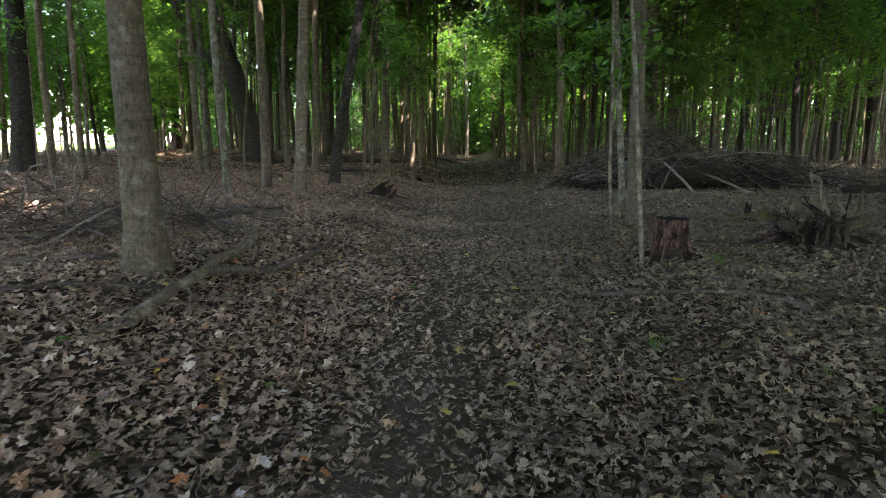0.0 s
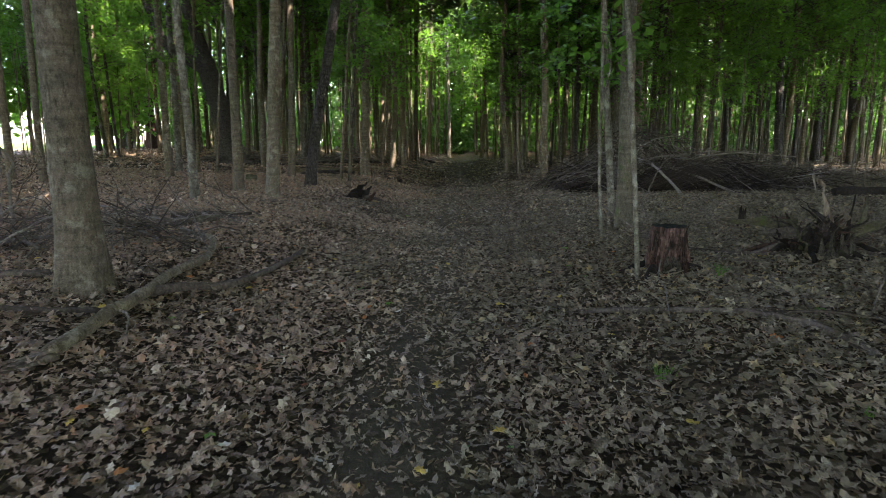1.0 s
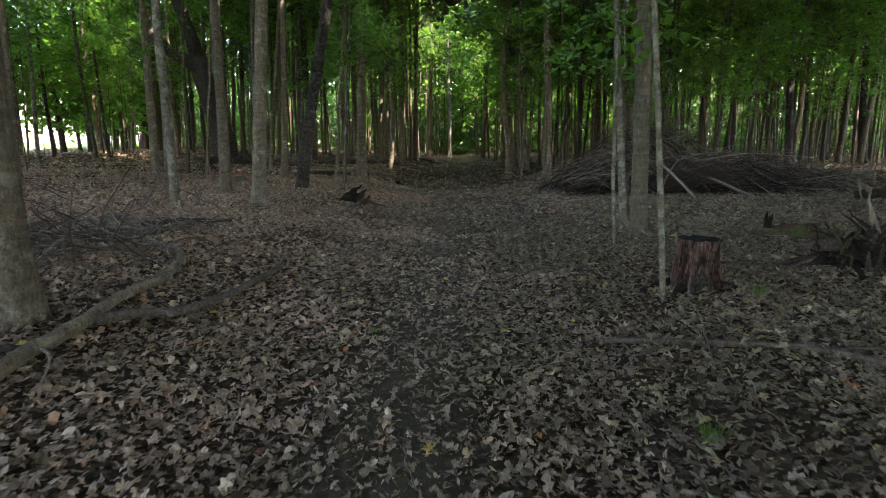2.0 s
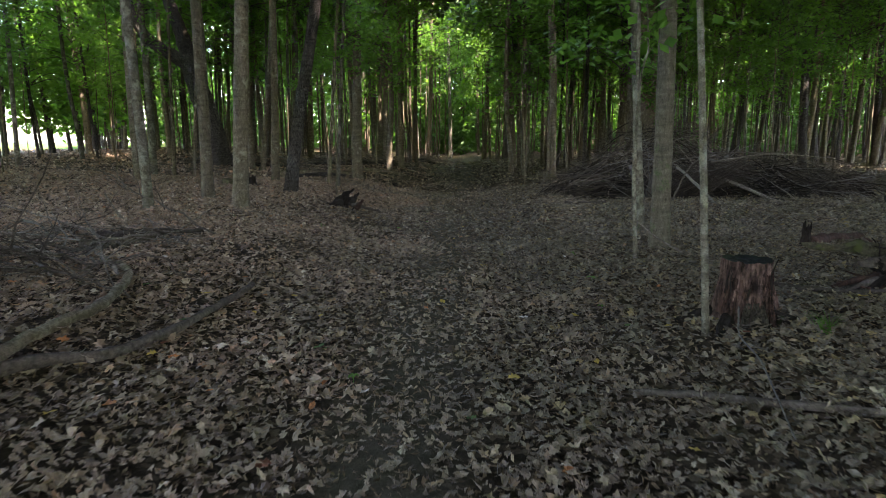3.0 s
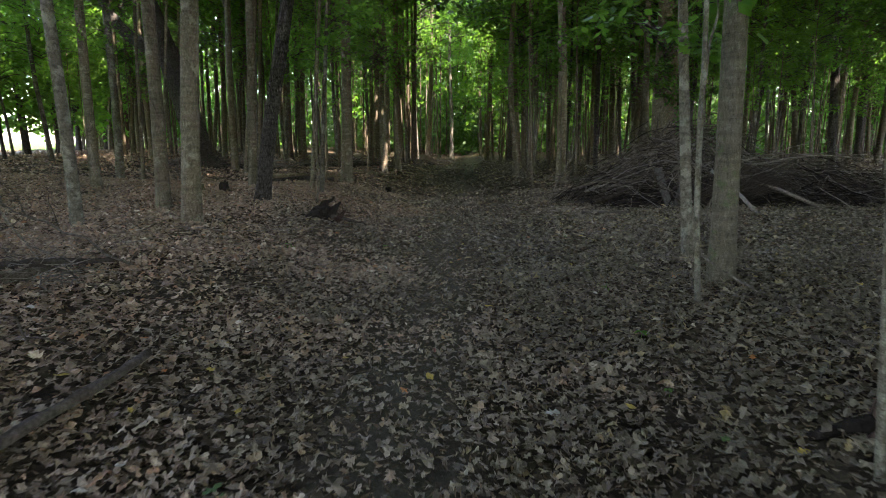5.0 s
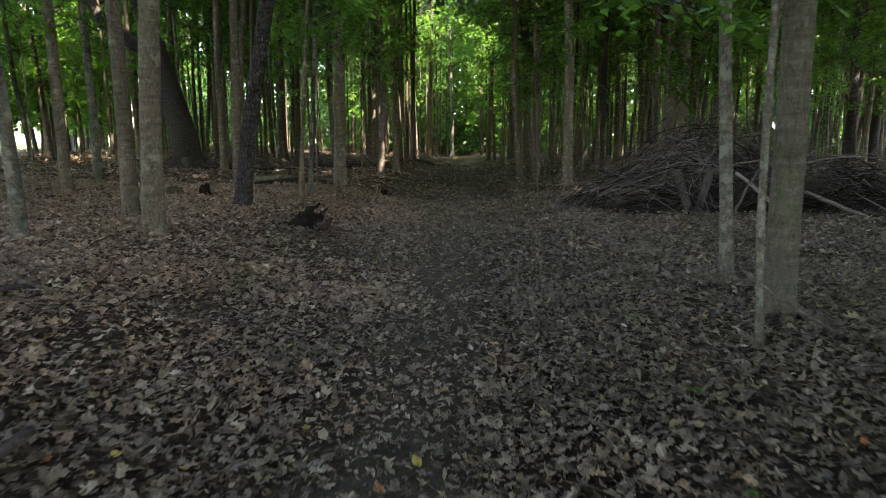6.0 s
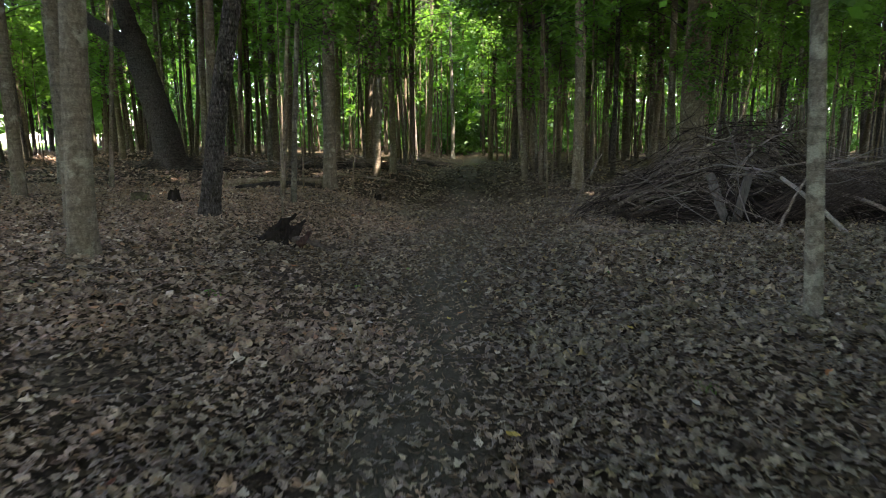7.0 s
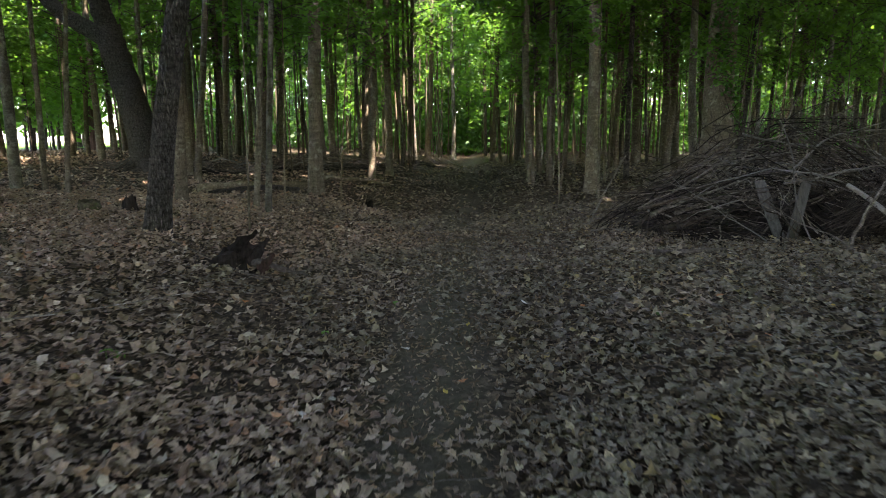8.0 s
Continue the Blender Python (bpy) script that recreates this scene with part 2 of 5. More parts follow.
# ---------------------------------------------------------------- mesh helpers
def mesh_arrays(name, verts, faces, material, smooth=False):
    """A mesh from a vertex array and arrays of faces (all of one size each)."""
    me = bpy.data.meshes.new(name)
    verts = np.asarray(verts, dtype=np.float32)
    faces = [np.asarray(f, dtype=np.int32) for f in faces if len(f)]
    loops = np.concatenate([f.ravel() for f in faces])
    sizes = np.concatenate([np.full(len(f), f.shape[1], dtype=np.int32) for f in faces])
    me.vertices.add(len(verts))
    me.vertices.foreach_set("co", verts.ravel())
    me.loops.add(len(loops))
    me.loops.foreach_set("vertex_index", loops)
    me.polygons.add(len(sizes))
    me.polygons.foreach_set("loop_start", np.concatenate([[0], np.cumsum(sizes)[:-1]]).astype(np.int32))
    me.polygons.foreach_set("use_smooth", np.full(len(sizes), smooth))
    me.update(calc_edges=True)
    me.materials.append(material)
    return me


class Heap:
    """Gathers vertices and faces of many small pieces into one mesh."""

    def __init__(self):
        self.v, self.f, self.n = [], {}, 0

    def add(self, verts, faces):
        verts = np.asarray(verts, dtype=float).reshape(-1, 3)
        for f in faces:
            f = np.asarray(f, dtype=int)
            if len(f):
                self.f.setdefault(f.shape[1], []).append(f + self.n)
        self.v.append(verts)
        self.n += len(verts)

    def mesh(self, name, material, smooth=False):
        return mesh_arrays(name, np.concatenate(self.v), [np.concatenate(f) for f in self.f.values()], material, smooth)


def tube(points, radii, sides=6, cap=True, flute=None):
    """Rings of vertices along a line of points: vertices, faces."""
    p = np.asarray(points, dtype=float)
    r = np.asarray(radii, dtype=float)
    d = np.gradient(p, axis=0)
    d /= np.linalg.norm(d, axis=1)[:, None] + 1e-9
    ref = np.where(np.abs(d[:, 2:3]) > 0.8, np.array([[1.0, 0, 0]]), np.array([[0, 0, 1.0]]))
    if np.abs(d[:, 2]).max() > 0.8:
        ref = np.where(np.abs(d[:, 1:2]).max() < 0.9, np.array([[0, 1.0, 0]]), np.array([[1.0, 0, 0]])) * np.ones_like(p)
    a = np.cross(d, ref)
    a /= np.linalg.norm(a, axis=1)[:, None] + 1e-9
    b = np.cross(d, a)
    ang = np.linspace(0, 2 * np.pi, sides, endpoint=False)
    k = np.ones((len(p), sides)) if flute is None else flute
    ring = a[:, None, :] * np.cos(ang)[None, :, None] + b[:, None, :] * np.sin(ang)[None, :, None]
    v = p[:, None, :] + ring * (r[:, None] * k)[:, :, None]
    v = v.reshape(-1, 3)
    i = np.arange(len(p) - 1)[:, None] * sides
    j = np.arange(sides)[None, :]
    j2 = (j + 1) % sides
    q = np.stack([i + j, i + j2, i + sides + j2, i + sides + j], axis=-1).reshape(-1, 4)
    faces = [q]
    if cap:
        v = np.vstack([v, p[0], p[-1]])
        c0, c1, o = len(v) - 2, len(v) - 1, (len(p) - 1) * sides
        jj = np.arange(sides)
        faces.append(np.concatenate([np.stack([np.full(sides, c0), (jj + 1) % sides, jj], 1), np.stack([np.full(sides, c1), o + jj, o + (jj + 1) % sides], 1)]))
    return v, faces


def linked(name, me, parent=None, label="", m=None):
    ob = new(name, me)
    if parent is not None:
        ob.parent = parent
    if m is not None:
        ob.matrix_basis = m
    if label:
        tagged(ob, label)
    return ob


def part(name, bm, material, parent, label=""):
    """One bmesh as one mesh object under a thing or a part."""
    me = bpy.data.meshes.new(name)
    bm.to_mesh(me)
    bm.free()
    me.materials.append(material)
    return linked(name, me, parent, label)


def thing(name, x, y, z, label, category, group="", turn=0.0, kind=""):
    e = new(name)
    e.empty_display_size = 0.2
    e.matrix_basis = pose(x, y, z, 0, 0, turn)
    return tagged(e, label, category, group, kind)


# ---------------------------------------------------------------- ground
def step(a, b, v):
    k = np.clip((np.asarray(v, dtype=float) - a) / (b - a), 0, 1)
    return k * k * (3 - 2 * k)


def ground_z(x, y):
    """Height of the ground: a worn path in a shallow trough, banks to both sides."""
    x, y = np.asarray(x, dtype=float), np.asarray(y, dtype=float)
    u = x - 0.045 * y
    z = 0.35 * step(10, 70, y)
    z = z + 0.47 * step(0.7, 3.9, -u) + 0.5 * step(5, 20, -u)
    z = z + 0.24 * step(1.1, 2.4, u) + 0.1 * step(3, 10, u)
    rough = 0.35 + 0.65 * step(0.4, 2.0, np.abs(u))
    z = z + rough * (0.022 * np.sin(1.7 * x + 0.6 * y) * np.sin(1.3 * y - 0.4 * x + 1.0) + 0.014 * np.sin(4.1 * x + 1.1) * np.sin(3.7 * y + 0.7 * x))
    return z


def gz(x, y):
    return float(ground_z(x, y))


def build_ground():
    out = np.geomspace(0.2, 900, 42)
    xs = np.concatenate([-8 - out[::-1], np.linspace(-8, 9, 120), 9 + out])
    ys = np.concatenate([-4 - out[::-1], np.linspace(-4, 30, 200), 30 + out])
    gx, gy = np.meshgrid(xs, ys)
    z = ground_z(gx, gy) + rng.normal(0, 0.006, gx.shape)
    v = np.stack([gx, gy, z], -1).reshape(-1, 3)
    nx, ny = len(xs), len(ys)
    i = (np.arange(ny - 1)[:, None] * nx + np.arange(nx - 1)[None, :]).ravel()
    q = np.stack([i, i + 1, i + nx + 1, i + nx], 1)
    ob = linked("ground", mesh_arrays("ground", v, [q], SOIL, True))
    tagged(ob, "dark woodland soil worn into a footpath between low banks", "ground", kind="structure")


build_ground()


# ---------------------------------------------------------------- leaves on the ground
def outline(points):
    """A leaf blade as a fan round its middle; unit length."""
    p = np.array(points, dtype=float)
    return np.vstack([[0.5, 0.0], p])


def mirrored(half):
    return outline([(0.0, 0.0)] + half + [(1.0, 0.0)] + [(a, -b) for a, b in reversed(half)])


MAPLE = mirrored([(0.08, 0.3), (0.3, 0.22), (0.38, 0.52), (0.56, 0.2), (0.78, 0.26)])
OAK = mirrored([(0.15, 0.08), (0.3, 0.26), (0.42, 0.11), (0.62, 0.3), (0.74, 0.13)])
BEECH = mirrored([(0.1, 0.12), (0.3, 0.24), (0.5, 0.27), (0.7, 0.2), (0.87, 0.09)])
TORN = mirrored([(0.12, 0.3), (0.2, 0.16), (0.5, 0.4), (0.6, 0.12), (0.9, 0.22)])


def litter_mesh(name, pts, size, shapes, material, lift=0.02, tilt=0.35, curl=0.5):
    """Leaves lying at pts (x, y): vertices of all of them at once."""
    n = len(pts)
    shape = np.stack(shapes)[rng.integers(0, len(shapes), n)]
    k = shape.shape[1]
    loc = np.zeros((n, k, 3))
    loc[:, :, 0] = shape[:, :, 0] - 0.5
    loc[:, :, 1] = shape[:, :, 1] * rng.uniform(0.75, 1.2, (n, 1))
    c1, c2 = rng.normal(0.1, curl, (n, 1)), rng.normal(0.2, curl, (n, 1))
    loc[:, :, 2] = c1 * loc[:, :, 0] ** 2 + c2 * loc[:, :, 1] ** 2 + rng.normal(0, 0.065, (n, k))
    loc *= size[:, None, None]
    yaw, tx, ty = rng.uniform(0, 2 * np.pi, n), rng.normal(0, tilt, n), rng.normal(0, tilt, n)
    x, y, z = loc[:, :, 0], loc[:, :, 1], loc[:, :, 2]
    y, z = y * np.cos(tx)[:, None] - z * np.sin(tx)[:, None], y * np.sin(tx)[:, None] + z * np.cos(tx)[:, None]
    x, z = x * np.cos(ty)[:, None] + z * np.sin(ty)[:, None], -x * np.sin(ty)[:, None] + z * np.cos(ty)[:, None]
    x, y = x * np.cos(yaw)[:, None] - y * np.sin(yaw)[:, None], x * np.sin(yaw)[:, None] + y * np.cos(yaw)[:, None]
    z = z - z.min(axis=1)[:, None] * 0.75
    wx, wy = x + pts[:, 0:1], y + pts[:, 1:2]
    wz = z + ground_z(pts[:, 0], pts[:, 1])[:, None] + rng.uniform(0.0, lift, n)[:, None]
    v = np.stack([wx, wy, wz], -1).reshape(-1, 3)
    rim = np.arange(1, k)
    fan = np.stack([np.zeros(k - 1, int), rim, np.roll(rim, -1)], 1) if k > 4 else np.array([[0, 1, 2], [0, 2, 3]])
    f = (fan[None] + (np.arange(n) * k)[:, None, None]).reshape(-1, 3)
    return mesh_arrays(name, v, [f], material)


def scatter(n, x0, x1, y0, y1, keep):
    p = np.stack([rng.uniform(x0, x1, n), rng.uniform(y0, y1, n)], 1)
    return p[rng.uniform(0, 1, n) < keep(p[:, 0], p[:, 1])]


def wedge(x, y, slack=1.5):
    """Whether a place can come into view along the walk."""
    return (np.abs(x - 0.03 * y) < 0.8 * y + slack).astype(float)


def patch(x, y, cx, cy, rx, ry):
    return np.exp(-((x - cx) / rx) ** 2 - ((y - cy) / ry) ** 2)


def cover(x, y):
    """How thickly the litter lies: thin on the trodden line and on bare patches."""
    u = x - 0.075 * y + 0.42 + 0.14 * np.sin(0.9 * y + 0.5)
    trod = 0.5 - 0.44 * np.exp(-((y - 13) / 2.2) ** 2) - 0.2 * np.exp(-((y - 3.4) / 1.1) ** 2)
    path = trod + (1 - trod) * step(0.15, 0.85, np.abs(u))
    bare = 1 - 0.92 * patch(x, y, -1.75, 10.9, 0.55, 0.4) - 0.8 * patch(x, y, -2.1, 10.0, 0.4, 0.35) - 0.85 * patch(x, y, -1.05, 14.6, 0.4, 0.9) - 0.7 * patch(x, y, 1.85, 4.4, 0.3, 0.4) - 0.6 * patch(x, y, 2.1, 6.9, 0.35, 0.4)
    uneven = 0.84 + 0.16 * np.sin(1.9 * x + 0.8 * y + 1) * np.sin(1.4 * y - x)
    return path * np.maximum(bare, 0) * uneven * wedge(x, y)


def build_litter():
    near = scatter(96000, -7, 8.5, 1.2, 12.5, cover)
    size = rng.uniform(0.03, 0.088, len(near)) * (1 + 0.35 * (rng.random(len(near)) < 0.08))
    tagged(linked("leaf_litter", litter_mesh("leaf_litter", near, size, [MAPLE, OAK, BEECH, TORN], LEAF_LITTER, 0.05, 0.34, 0.7)), "dry brown and tan fallen leaves covering the forest floor", "leaves", kind="stuff")
    mid = scatter(104000, -13, 15, 11.5, 22.5, lambda x, y: cover(x, y) * (1 - 0.25 * step(5, 12, np.abs(x - 1))))
    size = rng.uniform(0.036, 0.1, len(mid))
    plain = [s[[0, 1, 3, 4, 6, 7, 8, 10, 11]] for s in (MAPLE, OAK, TORN)]
    tagged(linked("leaf_litter", litter_mesh("leaf_litter_mid", mid, size, plain, LEAF_LITTER, 0.05, 0.34, 0.7)), "dry brown fallen leaves along the path", "leaves", kind="stuff")
    bits = scatter(140000, -6.5, 7.5, 1.2, 20.0, lambda x, y: 0.9 * wedge(x, y, 0.8))
    size = rng.uniform(0.02, 0.065, len(bits))
    flake = np.array([[0.0, 0.0], [0.35, 0.2], [1.0, 0.04], [0.6, -0.17]])
    tagged(linked("leaf_crumbs", litter_mesh("leaf_crumbs", bits, size, [flake], LEAF_CRUMBS, 0.02, 0.4, 0.3)), "crushed bits of dry leaves trodden into the soil", "leaves", kind="stuff")
    far = scatter(95000, -30, 32, 20, 46, lambda x, y: cover(x, y) * (1 - 0.6 * step(20, 42, y)))
    size = rng.uniform(0.06, 0.11, len(far)) * (1 + 0.5 * step(24, 46, far[:, 1]))
    side = scatter(40000, -12, 13, 5, 12.5, lambda x, y: wedge(x, y) * (np.abs(x - 0.75) > 7.5) * 0.9)
    around = scatter(60000, -11, 11, -5, 13, lambda x, y: 1 - wedge(x, y, 1.3) * (y > 1.2))
    far = np.concatenate([far, side, around])
    size = np.concatenate([size, rng.uniform(0.06, 0.1, len(side) + len(around))])
    small = [s[[0, 1, 4, 7, 10]] * [1, 1.35] for s in (MAPLE, OAK, TORN)]
    tagged(linked("leaf_litter", litter_mesh("leaf_litter_far", far, size, small, LEAF_LITTER, 0.03)), "dry brown fallen leaves under the farther trees", "leaves", kind="stuff")


build_litter()


# ---------------------------------------------------------------- trees
def trunk_mesh(name, r, height, material, lean=(0, 0), sides=14, rings=26, sway=0.06, flare=1.5, seed=0):
    """A tapered, slightly crooked trunk with a flared, fluted foot."""
    g = random.Random(seed)
    s = np.linspace(0, 1, rings) ** 1.7
    z = s * height
    a1, a2, f1, f2 = g.uniform(0, 6.3), g.uniform(0, 6.3), g.uniform(0.25, 0.5), g.uniform(0.25, 0.5)
    amp = sway * np.minimum(1, z / 3)
    x = lean[0] * z + amp * (np.sin(f1 * z + a1) - math.sin(a1))
    y = lean[1] * z + amp * (np.sin(f2 * z + a2) - math.sin(a2))
    rad = r * (1 - 0.62 * z / height) * (1 + (flare - 1) * np.exp(-z / (2.2 * r + 0.02)))
    ang = np.linspace(0, 2 * np.pi, sides, endpoint=False)
    ph = g.uniform(0, 6.3)
    flute = 1 + np.exp(-z / (2.0 * r + 0.02))[:, None] * 0.22 * np.sin(5 * ang + ph)[None, :] + 0.03 * np.sin(3 * ang + 2 * ph)[None, :] * np.sin(1.3 * z + ph)[:, None]
    flute += np.array([[g.uniform(-0.025, 0.025) for _ in range(sides)] for _ in range(rings)])
    z = z - 0.12 * (1 - s) ** 6
    v, f = tube(np.stack([x, y, z], 1), rad, sides, True, flute)
    return mesh_arrays(name, v, f, material, True), (x, y, z)


def leaf_blades(centres, size, normals_up=0.75, seed=0):
    """Small folded leaf blades (two triangles each) round the centres."""
    g = np.random.default_rng(seed)
    n = len(centres)
    yaw = g.uniform(0, 2 * np.pi, n)
    d = np.stack([np.cos(yaw), np.sin(yaw), g.normal(-0.25, 0.35, n)], 1)
    d /= np.linalg.norm(d, axis=1)[:, None]
    nrm = np.stack([g.normal(0, 1 - normals_up, n), g.normal(0, 1 - normals_up, n), np.ones(n)], 1)
    side = np.cross(d, nrm)
    side /= np.linalg.norm(side, axis=1)[:, None]
    s = size * g.uniform(0.7, 1.3, n)
    w = s * g.uniform(0.32, 0.5, n)
    drop = np.zeros((n, 3))
    drop[:, 2] = -0.12 * s
    a = centres
    b = centres + d * (s * 0.55)[:, None] + side * w[:, None] + drop
    c = centres + d * s[:, None] + 2.5 * drop
    e = centres + d * (s * 0.5)[:, None] - side * w[:, None] + drop
    v = np.stack([a, b, c, e], 1).reshape(-1, 3)
    i = np.arange(n)[:, None] * 4
    return v, np.concatenate([i + [0, 1, 2], i + [0, 2, 3]])


def crown_points(n, z0, z1, radius, seed, sprays=26, flat=0.10):
    """Places of leaves: flat drooping sprays on limbs round the stem."""
    g = np.random.default_rng(seed)
    out, limbs = [], []
    per = n // sprays
    for _ in range(sprays):
        z = g.uniform(z0, z1)
        k = (z - z0) / (z1 - z0)
        reach = radius * (0.45 + 0.55 * math.sin(math.pi * min(1, 0.25 + 0.75 * k))) * g.uniform(0.55, 1.0)
        a = g.uniform(0, 2 * np.pi)
        u = g.uniform(0.25, 1, per) ** 0.7
        wide = g.normal(0, 0.22, per) * reach * (1.1 - 0.6 * u)
        x, y = reach * u, wide
        zz = z + 0.25 * reach * u - 0.30 * reach * u ** 2 + g.normal(0, flat * reach, per)
        out.append(np.stack([x * math.cos(a) - y * math.sin(a), x * math.sin(a) + y * math.cos(a), zz], 1))
        limbs.append((z, a, reach))
    return np.concatenate(out), limbs


def crown_mesh(name, n, z0, z1, radius, size, material, seed, sprays=26):
    pts, limbs = crown_points(n, z0, z1, radius, seed, sprays)
    v, f = leaf_blades(pts, size, 0.5, seed)
    return mesh_arrays(name, v, [f], material), limbs


def limb_mesh(name, limbs, material, thick=0.02):
    h = Heap()
    for z, a, reach in limbs:
        s = np.linspace(0, 1, 4)
        p = np.stack([math.cos(a) * reach * 0.8 * s, math.sin(a) * reach * 0.8 * s, z - 0.35 * reach * (1 - s) ** 2 * 0.6 + 0.1 * reach * s - 0.12 * reach * s ** 2], 1)
        h.add(*tube(p, thick * (1 - 0.75 * s) * (0.6 + reach * 0.25), 3, False))
    return h.mesh(name, material, True)


# crowns shared by many trees: (crown mesh, limb mesh)
def crown_kind(count, name, n, z0, z1, radius, size, seed, sprays, thick, material=None, bark=None):
    out = []
    for i in range(count):
        cm, lb = crown_mesh(name, n, z0 + 0.35 * i, z1, radius, size, material or LEAF_GREEN, seed + i, sprays)
        out.append((cm, limb_mesh(name + "_limbs", lb[:36], bark or BARK_DARK, thick)))
    return out


LOW = crown_kind(5, "low_crown", 2300, 2.9, 10.0, 2.5, 0.14, 40, 44, 0.02)      # leafy from head height up
HIGH = crown_kind(4, "high_crown", 2100, 4.6, 12.0, 2.8, 0.15, 60, 44, 0.028)
# dense crowns above the view, added where sun must be blocked
THICK = crown_kind(2, "thick_crown", 4200, 8.5, 16.5, 4.8, 0.47, 90, 150, 0.035, LEAF_TOP)
TOP = crown_kind(3, "top_crown", 1350, 8.5, 16.5, 4.4, 0.47, 80, 100, 0.035, LEAF_TOP)     # closed roof of leaves, mostly above the view, there to shade the floor
DEEP = crown_kind(4, "shaded_crown", 2300, 3.0, 11.0, 2.7, 0.14, 70, 44, 0.02, LEAF_SHADED)        # darker leaf copy: shade of that side of the wood put into its colour
YOUNG = crown_kind(4, "young_crown", 700, 2.1, 5.2, 1.4, 0.095, 95, 16, 0.012)  # understorey saplings


def lone_tree(x, y, r, lean, material, label, name="tree", height=17.0, sway=0.05, flare=1.28, crown=None, lean_y=0.0, sides=18, wide=None, shift=(0, 0), group="trees beside the path"):
    """A tree that stands by itself: its own trunk, limbs and a crown far above. wide and shift put the unseen high
    crown where it shapes the light below.
    """
    e = thing(name, x, y, gz(x, y) - 0.02, label, "tree", group)
    me, axis = trunk_mesh("trunk", r, height, material, (lean, lean_y), sides, 34, sway, flare, int(abs(x * 131 + y * 17)))
    linked("trunk", me, e)
    cm, lm = crown or (TOP[int(abs(x * 10)) % 3] if y < 29 else HIGH[int(abs(x * 10)) % 4])
    lift = 0 if y < 29 else 2.2
    k = height / 17.0
    if name == "sapling":
        k, lift = 1.0, 3.2 if x < -5 else 0.4
        cm, lm = YOUNG[int(abs(x * 10)) % 4]
    elif wide and y < 29:
        cm, lm = THICK[int(abs(x * 10)) % 2]
    w = k * (wide or (1.2 if name == "sapling" else 1.2 if r > 0.13 and y < 29 else 1.15))
    m = pose(float(np.interp(0.6 * height, axis[2], axis[0])) + shift[0], float(np.interp(0.6 * height, axis[2], axis[1])) + shift[1], lift, 0, 0, (x * 77) % 360) @ Matrix.Diagonal((w, w, k, 1))
    tagged(linked("branchwork", lm, e, m=m), kind="stuff")
    linked("crown", cm, e, m=m)
    return e


GREY, DARK, PALE = "grey-barked maple trunk rising from leaf litter", "dark furrowed trunk standing in leaf litter", "slender pale-barked young maple stem"
lone_tree(-2.93, 5.8, 0.168, 0.017, BARK_GREY, "stout grey maple trunk with smooth banded bark", flare=1.55, sides=28, wide=1.4, shift=(4.0, 0.3))
lone_tree(-12.69, 18.29, 0.291, 0.065, BARK_DARK, DARK)
lone_tree(-10.94, 16.95, 0.103, 0.033, BARK_GREY, PALE)
lone_tree(-9.66, 16.24, 0.091, -0.012, BARK_GREY, PALE)
lone_tree(-13.67, 23.40, 0.076, 0.033, BARK_PALE, PALE)
lone_tree(-16.78, 23.25, 0.108, 0.063, BARK_GREY, PALE)
lone_tree(-4.81, 13.42, 0.088, -0.005, BARK_PALE, PALE)
lone_tree(-8.87, 22.78, 0.116, 0.025, BARK_PALE, PALE)
lone_tree(-7.96, 19.76, 0.120, -0.003, BARK_GREY, GREY)
lone_tree(-4.68, 16.01, 0.128, 0.019, BARK_GREY, GREY)
lone_tree(-3.26, 13.69, 0.138, 0.048, BARK_GREY, GREY, shift=(-2.6, -0.5))
lone_tree(-7.37, 28.78, 0.140, 0.012, BARK_GREY, GREY)
lone_tree(-4.44, 21.02, 0.118, 0.029, BARK_GREY, GREY)
lone_tree(-3.08, 16.87, 0.149, 0.138, BARK_DARK, "dark rough-barked tree leaning over the leaf litter", sway=0.12, wide=0.75, shift=(-4.0, 0.5))
lone_tree(-2.66, 19.95, 0.057, 0.095, BARK_GREY, PALE, "sapling", height=9.0, sway=0.04, flare=1.25)
lone_tree(-2.34, 19.59, 0.060, 0.059, BARK_PALE, PALE, "sapling", height=9.0, sway=0.04, flare=1.25)
lone_tree(-2.24, 23.51, 0.170, 0.017, BARK_GREY, GREY, wide=1.0, shift=(-1.0, 2.2))
lone_tree(-1.08, 32.25, 0.141, 0.006, BARK_GREY, GREY)
lone_tree(0.23, 50.14, 0.192, 0.037, BARK_GREY, GREY)
lone_tree(4.49, 48.44, 0.166, 0.018, BARK_GREY, GREY)
lone_tree(6.38, 50.13, 0.192, 0.007, BARK_DARK, DARK)
lone_tree(5.24, 37.90, 0.190, -0.052, BARK_GREY, GREY)
lone_tree(5.40, 35.52, 0.124, -0.082, BARK_PALE, PALE)
lone_tree(4.23, 27.82, 0.098, -0.019, BARK_GREY, PALE)
lone_tree(4.89, 25.25, 0.169, -0.035, BARK_GREY, GREY)
lone_tree(7.43, 30.27, 0.100, -0.028, BARK_DARK, DARK)
lone_tree(3.62, 11.96, 0.070, -0.089, BARK_PALE, PALE, "sapling", height=9.0, sway=0.04, flare=1.25)
lone_tree(3.4, 10.64, 0.125, -0.017, BARK_MOSSY, "stout maple trunk with moss round its foot", flare=1.35, sides=28, sway=0.02, wide=1.45, shift=(2.3, -0.3))
lone_tree(2.38, 6.99, 0.029, -0.090, BARK_PALE, "thin pale sapling stem beside a cut stump", "sapling", height=9.0, sway=0.04, flare=1.25)
